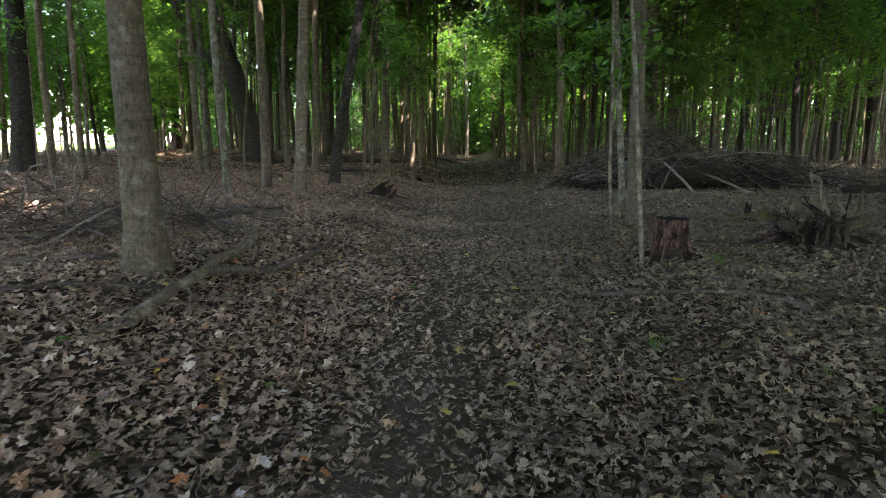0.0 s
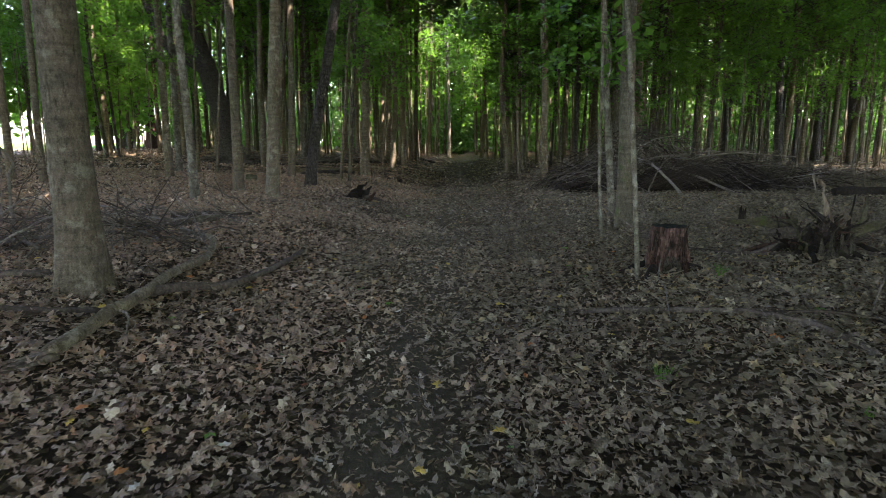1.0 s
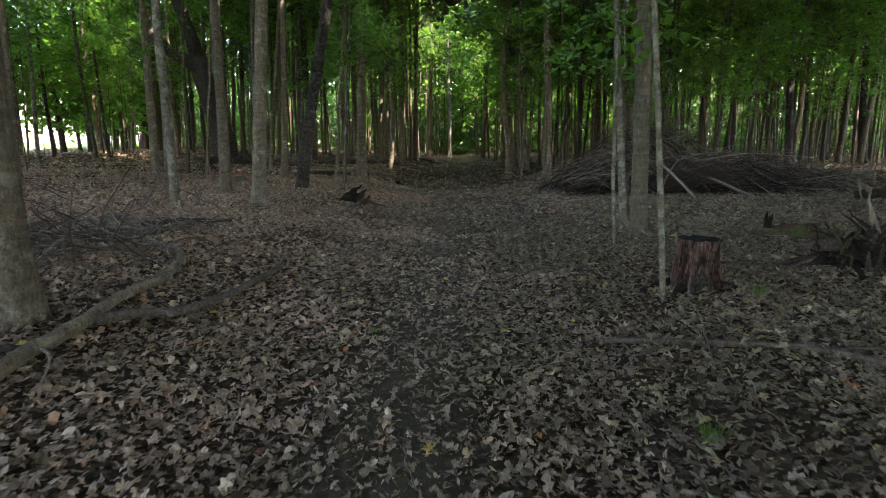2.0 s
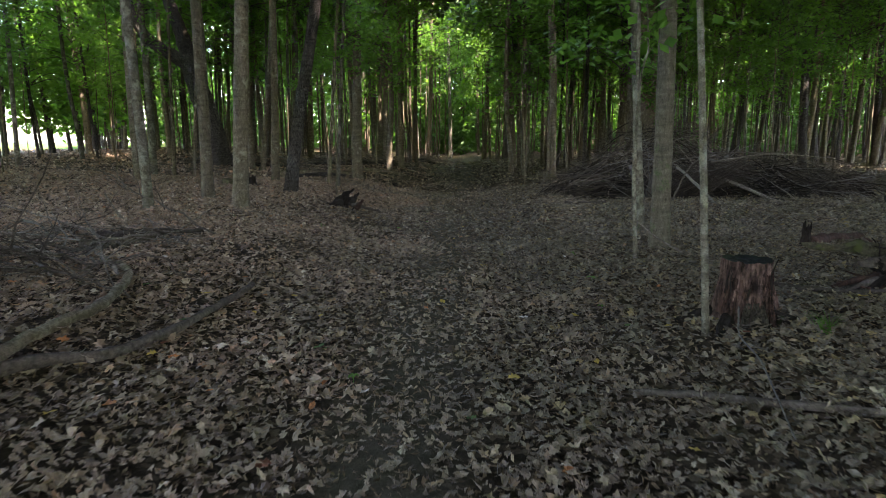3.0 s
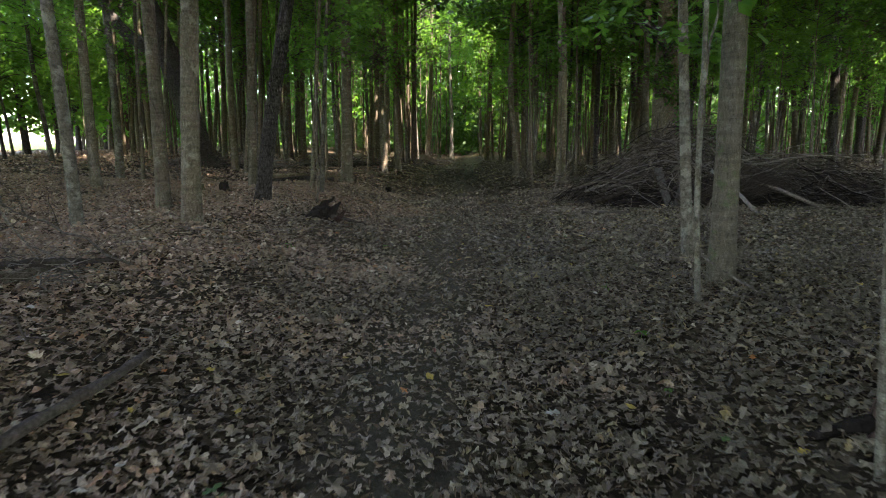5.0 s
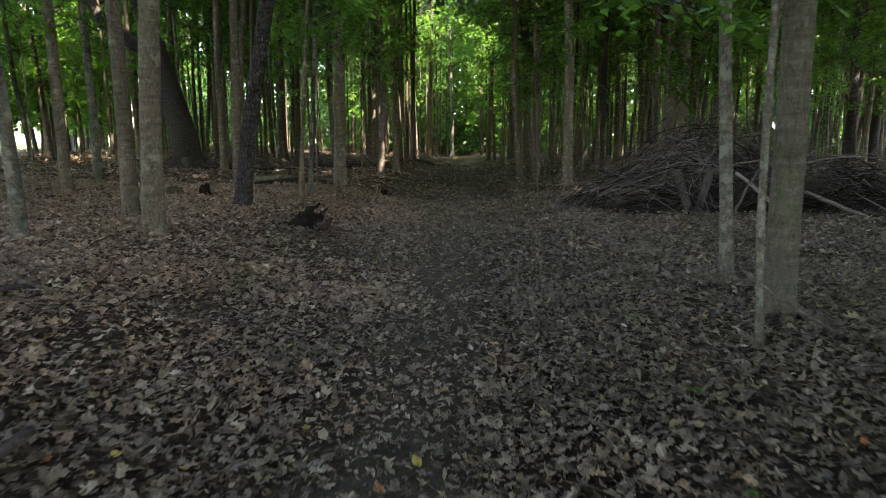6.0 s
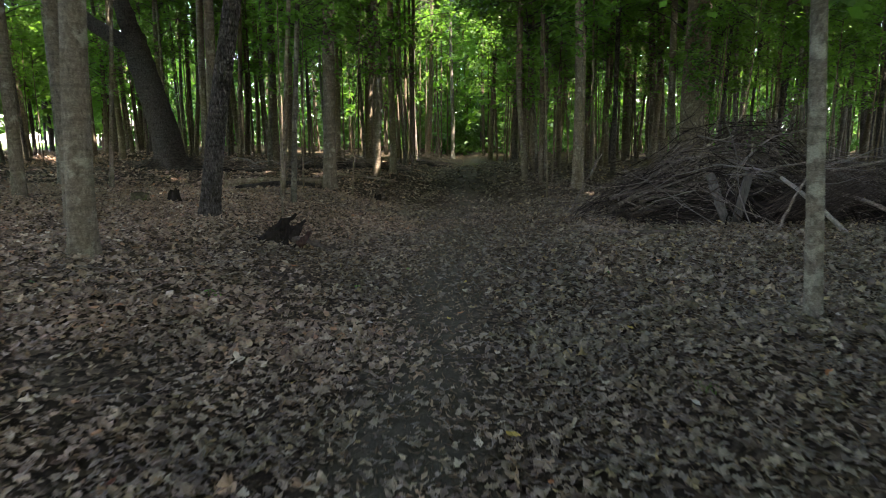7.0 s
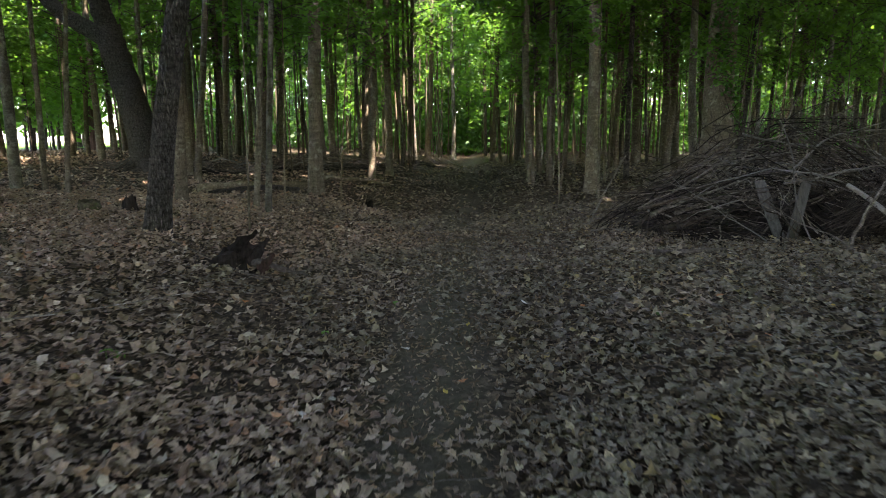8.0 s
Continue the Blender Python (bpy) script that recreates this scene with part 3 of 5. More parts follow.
lone_tree(-7.27, 22.01, 0.055, 0.086, BARK_GREY, PALE, "sapling", height=9.0, sway=0.04, flare=1.25)
lone_tree(-8.14, 22.63, 0.063, 0.056, BARK_GREY, PALE, "sapling", height=9.0, sway=0.04, flare=1.25)
lone_tree(16.77, 28.90, 0.176, -0.078, BARK_DARK, DARK)
lone_tree(22.02, 45.36, 0.275, 0.077, BARK_DARK, "dark trunk leaning in the shaded wood")
lone_tree(23.74, 53.01, 0.247, 0.021, BARK_GREY, GREY)
lone_tree(25.61, 39.75, 0.241, -0.053, BARK_DARK, DARK)
lone_tree(24.95, 35.36, 0.231, -0.089, BARK_DARK, DARK)
lone_tree(23.85, 42.93, 0.180, -0.126, BARK_GREY, GREY)
lone_tree(27.94, 45.36, 0.211, -0.090, BARK_DARK, DARK)
lone_tree(11.03, 35.97, 0.178, -0.075, BARK_GREY, GREY)
lone_tree(6.83, 37.48, 0.107, -0.025, BARK_GREY, GREY)
lone_tree(-6.46, 27.13, 0.101, 0.093, BARK_GREY, GREY)
lone_tree(-2.80, 38.96, 0.140, 0.040, BARK_GREY, GREY)
lone_tree(-0.71, 42.67, 0.126, 0.038, BARK_GREY, GREY)
lone_tree(2.25, 57.22, 0.180, -0.014, BARK_PALE, PALE)
lone_tree(11.66, 41.98, 0.216, -0.036, BARK_GREY, GREY)
lone_tree(12.19, 37.76, 0.193, -0.084, BARK_GREY, GREY)
lone_tree(-7.34, 32.26, 0.097, 0.036, BARK_GREY, GREY)
lone_tree(-7.18, 37.23, 0.218, 0.009, BARK_GREY, GREY)
lone_tree(-6.52, 37.81, 0.159, 0.022, BARK_GREY, GREY)
lone_tree(-2.07, 35.47, 0.149, 0.001, BARK_GREY, GREY)


# ---------------------------------------------------------------- the wood around
def in_wood(x, y):
    """The wood ends at a field on one side and thins out all round."""
    return x > (-21 if y < 41 else -0.5 * y - 0.5) and math.hypot(x, y - 8) < 84


def in_view(x, y):
    return abs(x - 0.03 * y) < 0.8 * y + 0.8


def forest_fill():
    kinds = []
    for i in range(6):
        r = (0.05, 0.068, 0.085, 0.11, 0.15, 0.075)[i]
        mat = (BARK_GREY, BARK_PALE, BARK_PALE, BARK_GREY, BARK_GREY, BARK_DARK)[i]
        me, _ = trunk_mesh("trunk", r, 16.5, mat, (0.012 * (i - 2), 0.0), 8, 12, 0.12, 1.35, 300 + i)
        kinds.append(me)
    placed = [(o.location.x, o.location.y) for o in scene.objects if o.name.split(".")[0] in ("tree", "sapling")]
    made, tries = 0, 0
    while made < 225 and tries < 30000:
        tries += 1
        x, y = rnd.uniform(-36, 40), rnd.uniform(-20, 47)
        u = x - 0.045 * y
        if not in_wood(x, y) or abs(u) < 2.3 or (in_view(x, y) and y < 28):
            continue
        # trees out of view are added only to shade the floor
        if not in_view(x, y) and (math.hypot(x, y - 6) > 27 or rnd.random() < (0.93 if x < -5 else 0.1)):
            continue
        if math.hypot(x + 9.6, y - 28.5) < 4.2:
            continue
        gap = 1.55 if y > 28 else 2.4
        if any((x - a) ** 2 + (y - b) ** 2 < gap * gap for a, b in placed):
            continue
        placed.append((x, y))
        i = rnd.randrange(6)
        e = thing("tree", x, y, gz(x, y) - 0.05, ("slender" if i < 3 else "tall") + " forest maple with green leaves among other trunks", "tree", "trees of the wood")
        s = rnd.uniform(0.85, 1.2)
        linked("trunk", kinds[i], e, m=pose(0, 0, 0, rnd.uniform(-2.5, 2.5), rnd.uniform(-2.5, 2.5), rnd.uniform(0, 360)) @ Matrix.Diagonal((s, s, 1, 1)))
        if in_view(x, y):
            # towards +x many crowns take the leaf copy darkened for shade
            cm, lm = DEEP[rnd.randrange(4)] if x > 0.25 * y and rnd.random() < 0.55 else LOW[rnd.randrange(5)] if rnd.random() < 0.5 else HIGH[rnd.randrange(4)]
            # some get a high crown instead, which shades the wood behind
            if rnd.random() < 0.3:
                cm, lm = TOP[rnd.randrange(3)]
        else:
            cm, lm = TOP[rnd.randrange(3)]
        k = rnd.uniform(0.85, 1.2)
        m = pose(0, 0, rnd.uniform(-0.3, 1.2), 0, 0, rnd.uniform(0, 360)) @ Matrix.Diagonal((k, k, 1, 1))
        tagged(linked("branchwork", lm, e, m=m), kind="stuff")
        linked("crown", cm, e, m=m)
        made += 1


forest_fill()


def edge_trees():
    """The leafy rim of the wood along the field; its unseen stretch behind the start is added to block low sky light.
    """
    g = random.Random(17)
    me, _ = trunk_mesh("trunk", 0.1, 15.0, BARK_DARK, (0.01, 0.0), 8, 12, 0.15, 1.35, 411)
    for k in range(52):
        s = k * 1.8 - 34
        x, y = (-20.0, 16 + s) if s < 25 else (-20.0 - 0.5 * (s - 25), 16 + s)
        x, y = x + g.uniform(-1.2, 1.2), y + g.uniform(-0.8, 0.8)
        e = thing("tree", x, y, gz(x, y) - 0.05, "leafy maple at the sunlit edge of the wood", "tree", "trees of the wood")
        q = g.uniform(0.7, 1.3)
        linked("trunk", me, e, m=pose(0, 0, 0, g.uniform(-3, 3), g.uniform(-3, 3), g.uniform(0, 360)) @ Matrix.Diagonal((q, q, 1, 1)))
        cm, lm = LOW[k % 5]
        m = pose(0, 0, g.uniform(-1.8, -0.4), 0, 0, g.uniform(0, 360)) @ Matrix.Diagonal((1.35, 1.35, 1.1, 1))
        tagged(linked("branchwork", lm, e, m=m), kind="stuff")
        linked("crown", cm, e, m=m)


edge_trees()


def far_wood():
    """The deep wood behind: stems and leaves too many to count."""
    stems, leaves, dark, wall = Heap(), [], [], []
    g = np.random.default_rng(21)
    n = 0
    while n < 460:
        x, y = g.uniform(-45, 62), g.uniform(45, 92)
        if not in_wood(x, y) or (abs(x - 0.045 * y) < 1.6 and y < 66):
            continue
        n += 1
        r, z = g.uniform(0.04, 0.12), gz(x, y)
        h = g.uniform(13, 17)
        lean = g.normal(0, 0.03, 2)
        s = np.linspace(0, 1, 5)
        stems.add(*tube(np.stack([x + lean[0] * h * s, y + lean[1] * h * s, z - 0.1 + h * s], 1), r * (1 - 0.6 * s), 6, False))
        pts, _ = crown_points(220, g.uniform(2.4, 4.6), 15.0, 3.0, int(g.integers(1, 9999)), 18)
        leaves.append(pts + [x, y, z])
    n = 0
    while n < 300:
        x, y = g.uniform(-34, 50), g.uniform(36, 74)
        if not in_wood(x, y) or abs(x - 0.06 * y) < 1.9 or math.hypot(x + 9.2, y - 30) < 6:
            continue
        n += 1
        r, z, h = g.uniform(0.035, 0.09), gz(x, y), g.uniform(12, 16)
        lean = g.normal(0, 0.025, 2)
        s = np.linspace(0, 1, 5)
        stems.add(*tube(np.stack([x + lean[0] * h * s, y + lean[1] * h * s, z - 0.1 + h * s], 1), r * (1 - 0.6 * s), 6, False))
    # thickets and low boughs along the far edge of the wood
    for k in range(640):
        a = g.uniform(radians(-25), radians(62))
        d = g.uniform(50, 88)
        x, y = d * math.sin(a), 8 + d * math.cos(a)
        if abs(x - 0.045 * y) < 1.5 and y < 68:
            continue
        pts, _ = crown_points(120, 0.3, g.uniform(3, 6), 2.4, int(g.integers(1, 9999)), 15)
        dark.append(pts + [x, y, gz(x, y)])
    # tall crowns that close the view along the path
    for k in range(130):
        x, y = g.uniform(-14, 24), g.uniform(70, 105)
        pts, _ = crown_points(240, 2.0, 24.0, 3.6, int(g.integers(1, 9999)), 20)
        # most take the shade-darkened leaf colour, which dims the end of the path
        (leaves if k % 5 == 0 else dark).append(pts + [x, y, gz(x, y)])
    # the last wall of trees, far behind
    for k in range(330):
        a = g.uniform(radians(-24), radians(66))
        d = g.uniform(88, 112)
        x, y = d * math.sin(a), 8 + d * math.cos(a)
        pts, _ = crown_points(150, 0.5, g.uniform(16, 30), 4.5, int(g.integers(1, 9999)), 15)
        wall.append(pts + [x, y, gz(x, y)])
    for k in range(120):
        x, y = g.uniform(-12, 26), g.uniform(98, 116)
        pts, _ = crown_points(150, 0.5, g.uniform(18, 30), 4.5, int(g.integers(1, 9999)), 15)
        wall.append(pts + [x, y, gz(x, y)])
    # the wood goes on to the side and behind: unseen leaves against low light
    for k in range(150):
        a = g.uniform(radians(60), radians(248))
        d = g.uniform(27, 58)
        x, y = d * math.sin(a), 4 + d * math.cos(a)
        if x < -21:
            continue
        pts, _ = crown_points(130, 0.4, g.uniform(9, 17), 3.6, int(g.integers(1, 9999)), 13)
        wall.append(pts + [x, y, gz(x, y)])
    # leaf roof added above the deep wood to keep the sun off it
    for k in range(200):
        x, y = g.uniform(-24, 46), g.uniform(36, 98)
        if in_wood(x, y):
            pts, _ = crown_points(120, 14.0, 19.0, 4.5, int(g.integers(1, 9999)), 14)
            wall.append(pts + [x, y, gz(x, y)])
    for k in range(70):
        x, y = g.uniform(-12, 22), g.uniform(58, 100)
        pts, _ = crown_points(130, 13.0, 20.0, 4.5, int(g.integers(1, 9999)), 14)
        wall.append(pts + [x, y, gz(x, y)])
    # unseen high leaves added on the right to shade the ground there
    for k in range(46):
        x, y = g.uniform(9, 36), g.uniform(13, 34)
        pts, _ = crown_points(130, 10.0, 17.0, 4.2, int(g.integers(1, 9999)), 14)
        wall.append(pts + [x, y, gz(x, y)])
    # unseen leaves floating over the path and heap, placed to stop sun patches
    for k in range(26):
        x, y = 1.0 + 12.5 * ((k * 0.618) % 1), 5.0 + 11.5 * (k + 0.5) / 26
        pts, _ = crown_points(130, 18.0, 21.5, 3.6, int(g.integers(1, 9999)), 14)
        wall.append(pts + [x, y, gz(x, y)])
    for k in range(12):
        x, y = 2.0 + 7.5 * ((k * 0.618) % 1), 13.5 + 6.0 * (k + 0.5) / 12
        pts, _ = crown_points(130, 17.5, 20.5, 3.0, int(g.integers(1, 9999)), 14)
        wall.append(pts + [x, y, gz(x, y)])
    # another added leaf roof above the view, shading stems farther on
    for k in range(34):
        x, y = g.uniform(-5, 15), g.uniform(25, 38)
        pts, _ = crown_points(130, 11.0, 17.0, 4.0, int(g.integers(1, 9999)), 14)
        wall.append(pts + [x, y, gz(x, y)])
    # leaves hanging over the field's edge; the unseen ones behind block low sky light
    for k in range(250):
        s = g.uniform(-32, 62)
        x, y = (-20.5, 14 + s) if s < 27 else (-20.5 - 0.5 * (s - 27), 14 + s)
        x += g.normal(0, 1.2)
        pts, _ = crown_points(150, g.uniform(1.0, 1.9), 6.5, 2.4, int(g.integers(1, 9999)), 15)
        leaves.append(pts + [x, y, gz(x, y)])
    me = stems.mesh("far_stems", BARK_GREY, True)
    tagged(linked("far_wood", me), "many grey stems deep in the wood", "trees", kind="stuff")
    v, f = leaf_blades(np.concatenate(leaves), 0.34, 0.4, 5)
    # thicket and treeline get the leaf colour darkened for shade
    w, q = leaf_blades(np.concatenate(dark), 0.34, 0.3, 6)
    tagged(linked("far_thicket", mesh_arrays("far_thicket", w, [q], LEAF_SHADED)), "dark green thicket deep in the wood", "foliage", kind="stuff")
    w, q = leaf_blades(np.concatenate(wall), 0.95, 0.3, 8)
    tagged(linked("far_treeline", mesh_arrays("far_treeline", w, [q], LEAF_SHADED)), "far green wall of trees, plus unseen leaf masses added to block light", "foliage", kind="stuff")
    tagged(linked("far_foliage", mesh_arrays("far_foliage", v, [f], LEAF_GREEN)), "sunlit green foliage deep in the wood", "foliage", kind="stuff")


far_wood()


def unseen_shade_trees():
    """Broad maples added out of view beside the start of the path; their crowns block sun."""
    lone_tree(-3.6, -4.4, 0.17, 0.01, BARK_GREY, GREY, wide=1.5, shift=(2.5, 2.0))
    lone_tree(-9.5, 6.5, 0.12, 0.01, BARK_GREY, GREY, shift=(3.2, 2.6))
    lone_tree(9.5, 3.0, 0.16, 0.01, BARK_GREY, GREY, wide=1.4)


unseen_shade_trees()


# ---------------------------------------------------------------- wood on the ground
def crooked(a, b, r0, r1, bend=0.06, n=9, sides=8, seed=0, sag=0.0):
    """A crooked stick from a to b: vertices, faces."""
    g = np.random.default_rng(seed)
    a, b = np.array(a, float), np.array(b, float)
    s = np.linspace(0, 1, n)[:, None]
    length = np.linalg.norm(b - a)
    p = a + (b - a) * s
    wob = np.cumsum(g.normal(0, 1, (n, 3)), axis=0)
    wob -= wob[0] + (wob[-1] - wob[0]) * s
    p = p + wob * bend * length / n ** 0.5 * np.array([1, 1, 0.55])
    p[:, 2] -= sag * np.sin(np.pi * s[:, 0])
    r = (r0 + (r1 - r0) * s[:, 0]) * g.uniform(0.9, 1.12, n)
    return tube(p, r, sides)


def stick_mesh(name, length, r, material, seed, twigs=3, sides=5):
    """A dead branch along +x with a few side twigs, one mesh."""
    g = random.Random(seed)
    h = Heap()
    h.add(*crooked((0, 0, 0), (length, g.uniform(-0.1, 0.1) * length, g.uniform(-0.05, 0.08) * length), r, r * 0.3, 0.12, 10, sides, seed))
    for k in range(twigs):
        t = g.uniform(0.25, 0.85)
        a = (t * length, 0, 0)
        d = length * g.uniform(0.2, 0.42)
        b = (a[0] + d * g.uniform(0.5, 0.9), d * g.uniform(-0.8, 0.8), d * g.uniform(-0.35, 0.6))
        h.add(*crooked(a, b, r * 0.5, r * 0.16, 0.1, 5, 4, seed * 7 + k))
    return h.mesh(name, material, True)


STICKS = [stick_mesh("branch", (0.9, 1.2, 1.5, 1.8, 2.1, 2.5)[i % 6], (0.010, 0.013, 0.017, 0.022, 0.012, 0.027)[i % 6], (STICK_GREY, STICK_BROWN, STICK_GREY, STICK_BROWN)[(i * 3 + i // 6) % 4] if i != 11 else STICK_PALE, 500 + i, 2 + i % 3) for i in range(24)]
TWIGS = [stick_mesh("twig", 0.5 + 0.1 * i, 0.006, (STICK_GREY, STICK_BROWN)[i % 2], 600 + i, 3, 4) for i in range(6)]


def along(p, d, spin=0.0):
    """A pose at p whose x axis points along d."""
    q = Vector(d).to_track_quat("X", "Z").to_matrix().to_4x4()
    return Matrix.Translation(p) @ q @ pose(0, 0, 0, spin)


def brush_pile(x, y, half_a, half_b, height, turn, count, loose, label, seed, wild=0.3, spread=0.35, scale=1.0):
    """A heap of dead branches: each outer branch a part, the fine inner ones joined."""
    g = random.Random(seed)
    e = thing("brush_pile", x, y, gz(x, y), label, "brush pile", "", turn)
    base = gz(x, y)
    ct, st = math.cos(radians(turn)), math.sin(radians(turn))

    def floor_at(p, q):
        return gz(x + p * ct - q * st, y + p * st + q * ct) - base

    def top_at(p, q):
        k = (p / half_a) ** 2 + (q / half_b) ** 2
        return height * max(0.0, 1 - k) ** 0.85 * (0.85 + 0.25 * math.sin(2.3 * p + seed) * math.sin(1.9 * q + 1.0))

    def place():
        while True:
            p, q = g.uniform(-1, 1), g.uniform(-1, 1)
            if p * p + q * q < 1:
                break
        p, q = p * half_a, q * half_b
        top = top_at(p, q)
        z = floor_at(p, q) + max(0.03, top * g.uniform(0.28, 1.0))
        a = g.gauss(0, spread) + (math.pi if g.random() < 0.5 else 0)
        if g.random() < wild:
            a = g.uniform(0, 6.28)
        d = Vector((math.cos(a), math.sin(a), 0))
        ahead = top_at(p + 0.5 * d.x, q + 0.5 * d.y) - top
        d.z = max(-0.5, min(0.75, 1.2 * ahead + g.gauss(0.06, 0.16 if height > 1 else 0.34)))
        return Vector((p, q, z)), d.normalized()

    for k in range(count):
        at, d = place()
        me = STICKS[g.randrange(24)]
        s = g.uniform(0.6, 1.15) * scale
        length = 1.5 * s
        start = at - d * length * 0.5
        start.z = max(start.z, floor_at(start.x, start.y) + 0.02)
        linked("branch", me, e, m=along(start, d, g.uniform(0, 360)) @ Matrix.Diagonal((s, s, s, 1)))
    h = Heap()
    for k in range(loose):
        at, d = place()
        length = g.uniform(0.5, 1.4)
        a, b = at - d * length * 0.5, at + d * length * 0.5
        a.z, b.z = max(a.z, floor_at(a.x, a.y) + 0.01), max(b.z, floor_at(b.x, b.y) + 0.01)
        r = g.uniform(0.005, 0.013) if height > 0.5 else g.uniform(0.003, 0.008)
        h.add(*crooked(a, b, r, r * 0.4, 0.1, 5, 4, seed * 31 + k))
    tagged(linked("brushwood", h.mesh("brushwood", STICK_GREY, True), e), kind="stuff")
    if height < 0.54:
        return e
    # added dark sheet under the branches, in place of the shade between them
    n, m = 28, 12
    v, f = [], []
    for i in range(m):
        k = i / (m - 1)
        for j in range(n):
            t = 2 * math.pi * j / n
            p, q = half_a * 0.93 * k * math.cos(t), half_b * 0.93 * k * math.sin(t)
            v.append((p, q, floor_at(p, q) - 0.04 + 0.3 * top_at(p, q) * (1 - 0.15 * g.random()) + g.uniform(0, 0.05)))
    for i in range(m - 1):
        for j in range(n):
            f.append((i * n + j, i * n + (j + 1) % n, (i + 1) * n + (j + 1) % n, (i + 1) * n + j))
    linked("core", mesh_arrays("core", v, [f], ROT_DARK), e, "dark sheet standing in for the shade inside the heap")
    return e


def big_heap():
    """The large heap: a steep main mound and a long lower shoulder, each outer branch a part."""
    g = random.Random(3)
    x0, y0 = 6.9, 18.3
    base = gz(x0, y0)
    e = thing("brush_pile", x0, y0, base, "large heap of grey dead branches beside the path", "brush pile")
    mounds = ((-0.45, 0.75, 2.4, 1.75, 2.0), (2.1, 0.35, 2.9, 1.8, 0.85), (-2.0, 0.1, 1.5, 1.1, 0.75))
    ct, st = math.cos(radians(-18)), math.sin(radians(-18))

    def top_at(x, y):
        z = 0.0
        for cx, cy, ra, rb, h in mounds:
            p, q = (x - cx) * ct + (y - cy) * st, -(x - cx) * st + (y - cy) * ct
            k = (p / ra) ** 2 + (q / rb) ** 2
            z = max(z, h * max(0.0, 1 - k) ** 0.75)
        return z * (0.9 + 0.16 * math.sin(2.3 * x + 1) * math.sin(2.9 * y))

    def floor_at(x, y):
        return gz(x0 + x, y0 + y) - base

    def place(lo):
        while True:
            x, y = g.uniform(-3.6, 4.8), g.uniform(-2.2, 2.6)
            top = top_at(x, y)
            if top > 0.06 and g.random() < 0.35 + 0.65 * (y < 0.9):
                break
        a = g.gauss(-0.3, 0.75) + (math.pi if g.random() < 0.5 else 0)
        if g.random() < 0.25:
            a = g.uniform(0, 6.28)
        d = Vector((math.cos(a), math.sin(a), 0))
        ahead = top_at(x + 0.5 * d.x, y + 0.5 * d.y) - top_at(x - 0.5 * d.x, y - 0.5 * d.y)
        d.z = max(-0.8, min(0.8, 0.85 * ahead + g.gauss(0.05, 0.24)))
        return Vector((x, y, floor_at(x, y) + max(0.03, top * g.uniform(lo, 1.02)))), d.normalized()

    for k in range(285):
        at, d = place(0.55)
        me = STICKS[g.randrange(24)]
        s = g.uniform(0.7, 1.4)
        start = at - d * 0.75 * s
        start.z = max(start.z, floor_at(start.x, start.y) + 0.02)
        linked("branch", me, e, m=along(start, d, g.uniform(0, 360)) @ Matrix.Diagonal((s, s * 0.55, s * 0.55, 1)))
    h, dark = Heap(), Heap()
    for k in range(900):
        at, d = place(0.3)
        length = g.uniform(0.6, 1.9)
        a, b = at - d * length * 0.5, at + d * length * 0.5
        a.z, b.z = max(a.z, floor_at(a.x, a.y) + 0.01), max(b.z, floor_at(b.x, b.y) + 0.01)
        r = g.uniform(0.005, 0.013)
        (h if k % 2 else dark).add(*crooked(a, b, r, r * 0.35, 0.12, 6, 4, 93 + k, g.uniform(-0.2, 0.12)))
    # a swept fan of thin twigs in front, and whippy tops
    for k in range(170):
        a = Vector((g.uniform(-1.0, 0.2), g.uniform(-1.6, -1.2), g.uniform(0.12, 0.45)))
        t = g.uniform(0.12, 0.75)
        b = a + Vector((math.cos(t), g.uniform(0.1, 0.5), 0.75 * math.sin(t))) * g.uniform(0.8, 2.1)
        h.add(*crooked(a, b, g.uniform(0.005, 0.009), 0.002, 0.06, 6, 4, 3000 + k, -0.05))
    for k in range(75):
        a = Vector((g.uniform(-1.7, 1.1), g.uniform(0.0, 1.2), 1.35))
        b = a + Vector((g.gauss(0.25, 0.5), g.uniform(-0.3, 0.5), g.uniform(0.3, 0.95)))
        h.add(*crooked(a, b, 0.009, 0.002, 0.1, 6, 4, 4000 + k))
    tagged(linked("brushwood", h.mesh("brushwood", STICK_BROWN, True), e), kind="stuff")
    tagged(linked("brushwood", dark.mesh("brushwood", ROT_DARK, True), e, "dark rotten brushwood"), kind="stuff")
    # added near-black sheet: paints the shade deep inside the heap
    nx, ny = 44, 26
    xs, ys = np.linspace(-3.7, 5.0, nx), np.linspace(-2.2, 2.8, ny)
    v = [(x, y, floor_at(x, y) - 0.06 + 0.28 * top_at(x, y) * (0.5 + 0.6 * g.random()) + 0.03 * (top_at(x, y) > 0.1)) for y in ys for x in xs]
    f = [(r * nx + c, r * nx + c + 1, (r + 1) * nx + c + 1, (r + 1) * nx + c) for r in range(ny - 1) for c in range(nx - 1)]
    linked("core", mesh_arrays("core", v, [f], ROT_DARK), e, "dark sheet standing in for the shade inside the heap")
    return e


pile = big_heap()


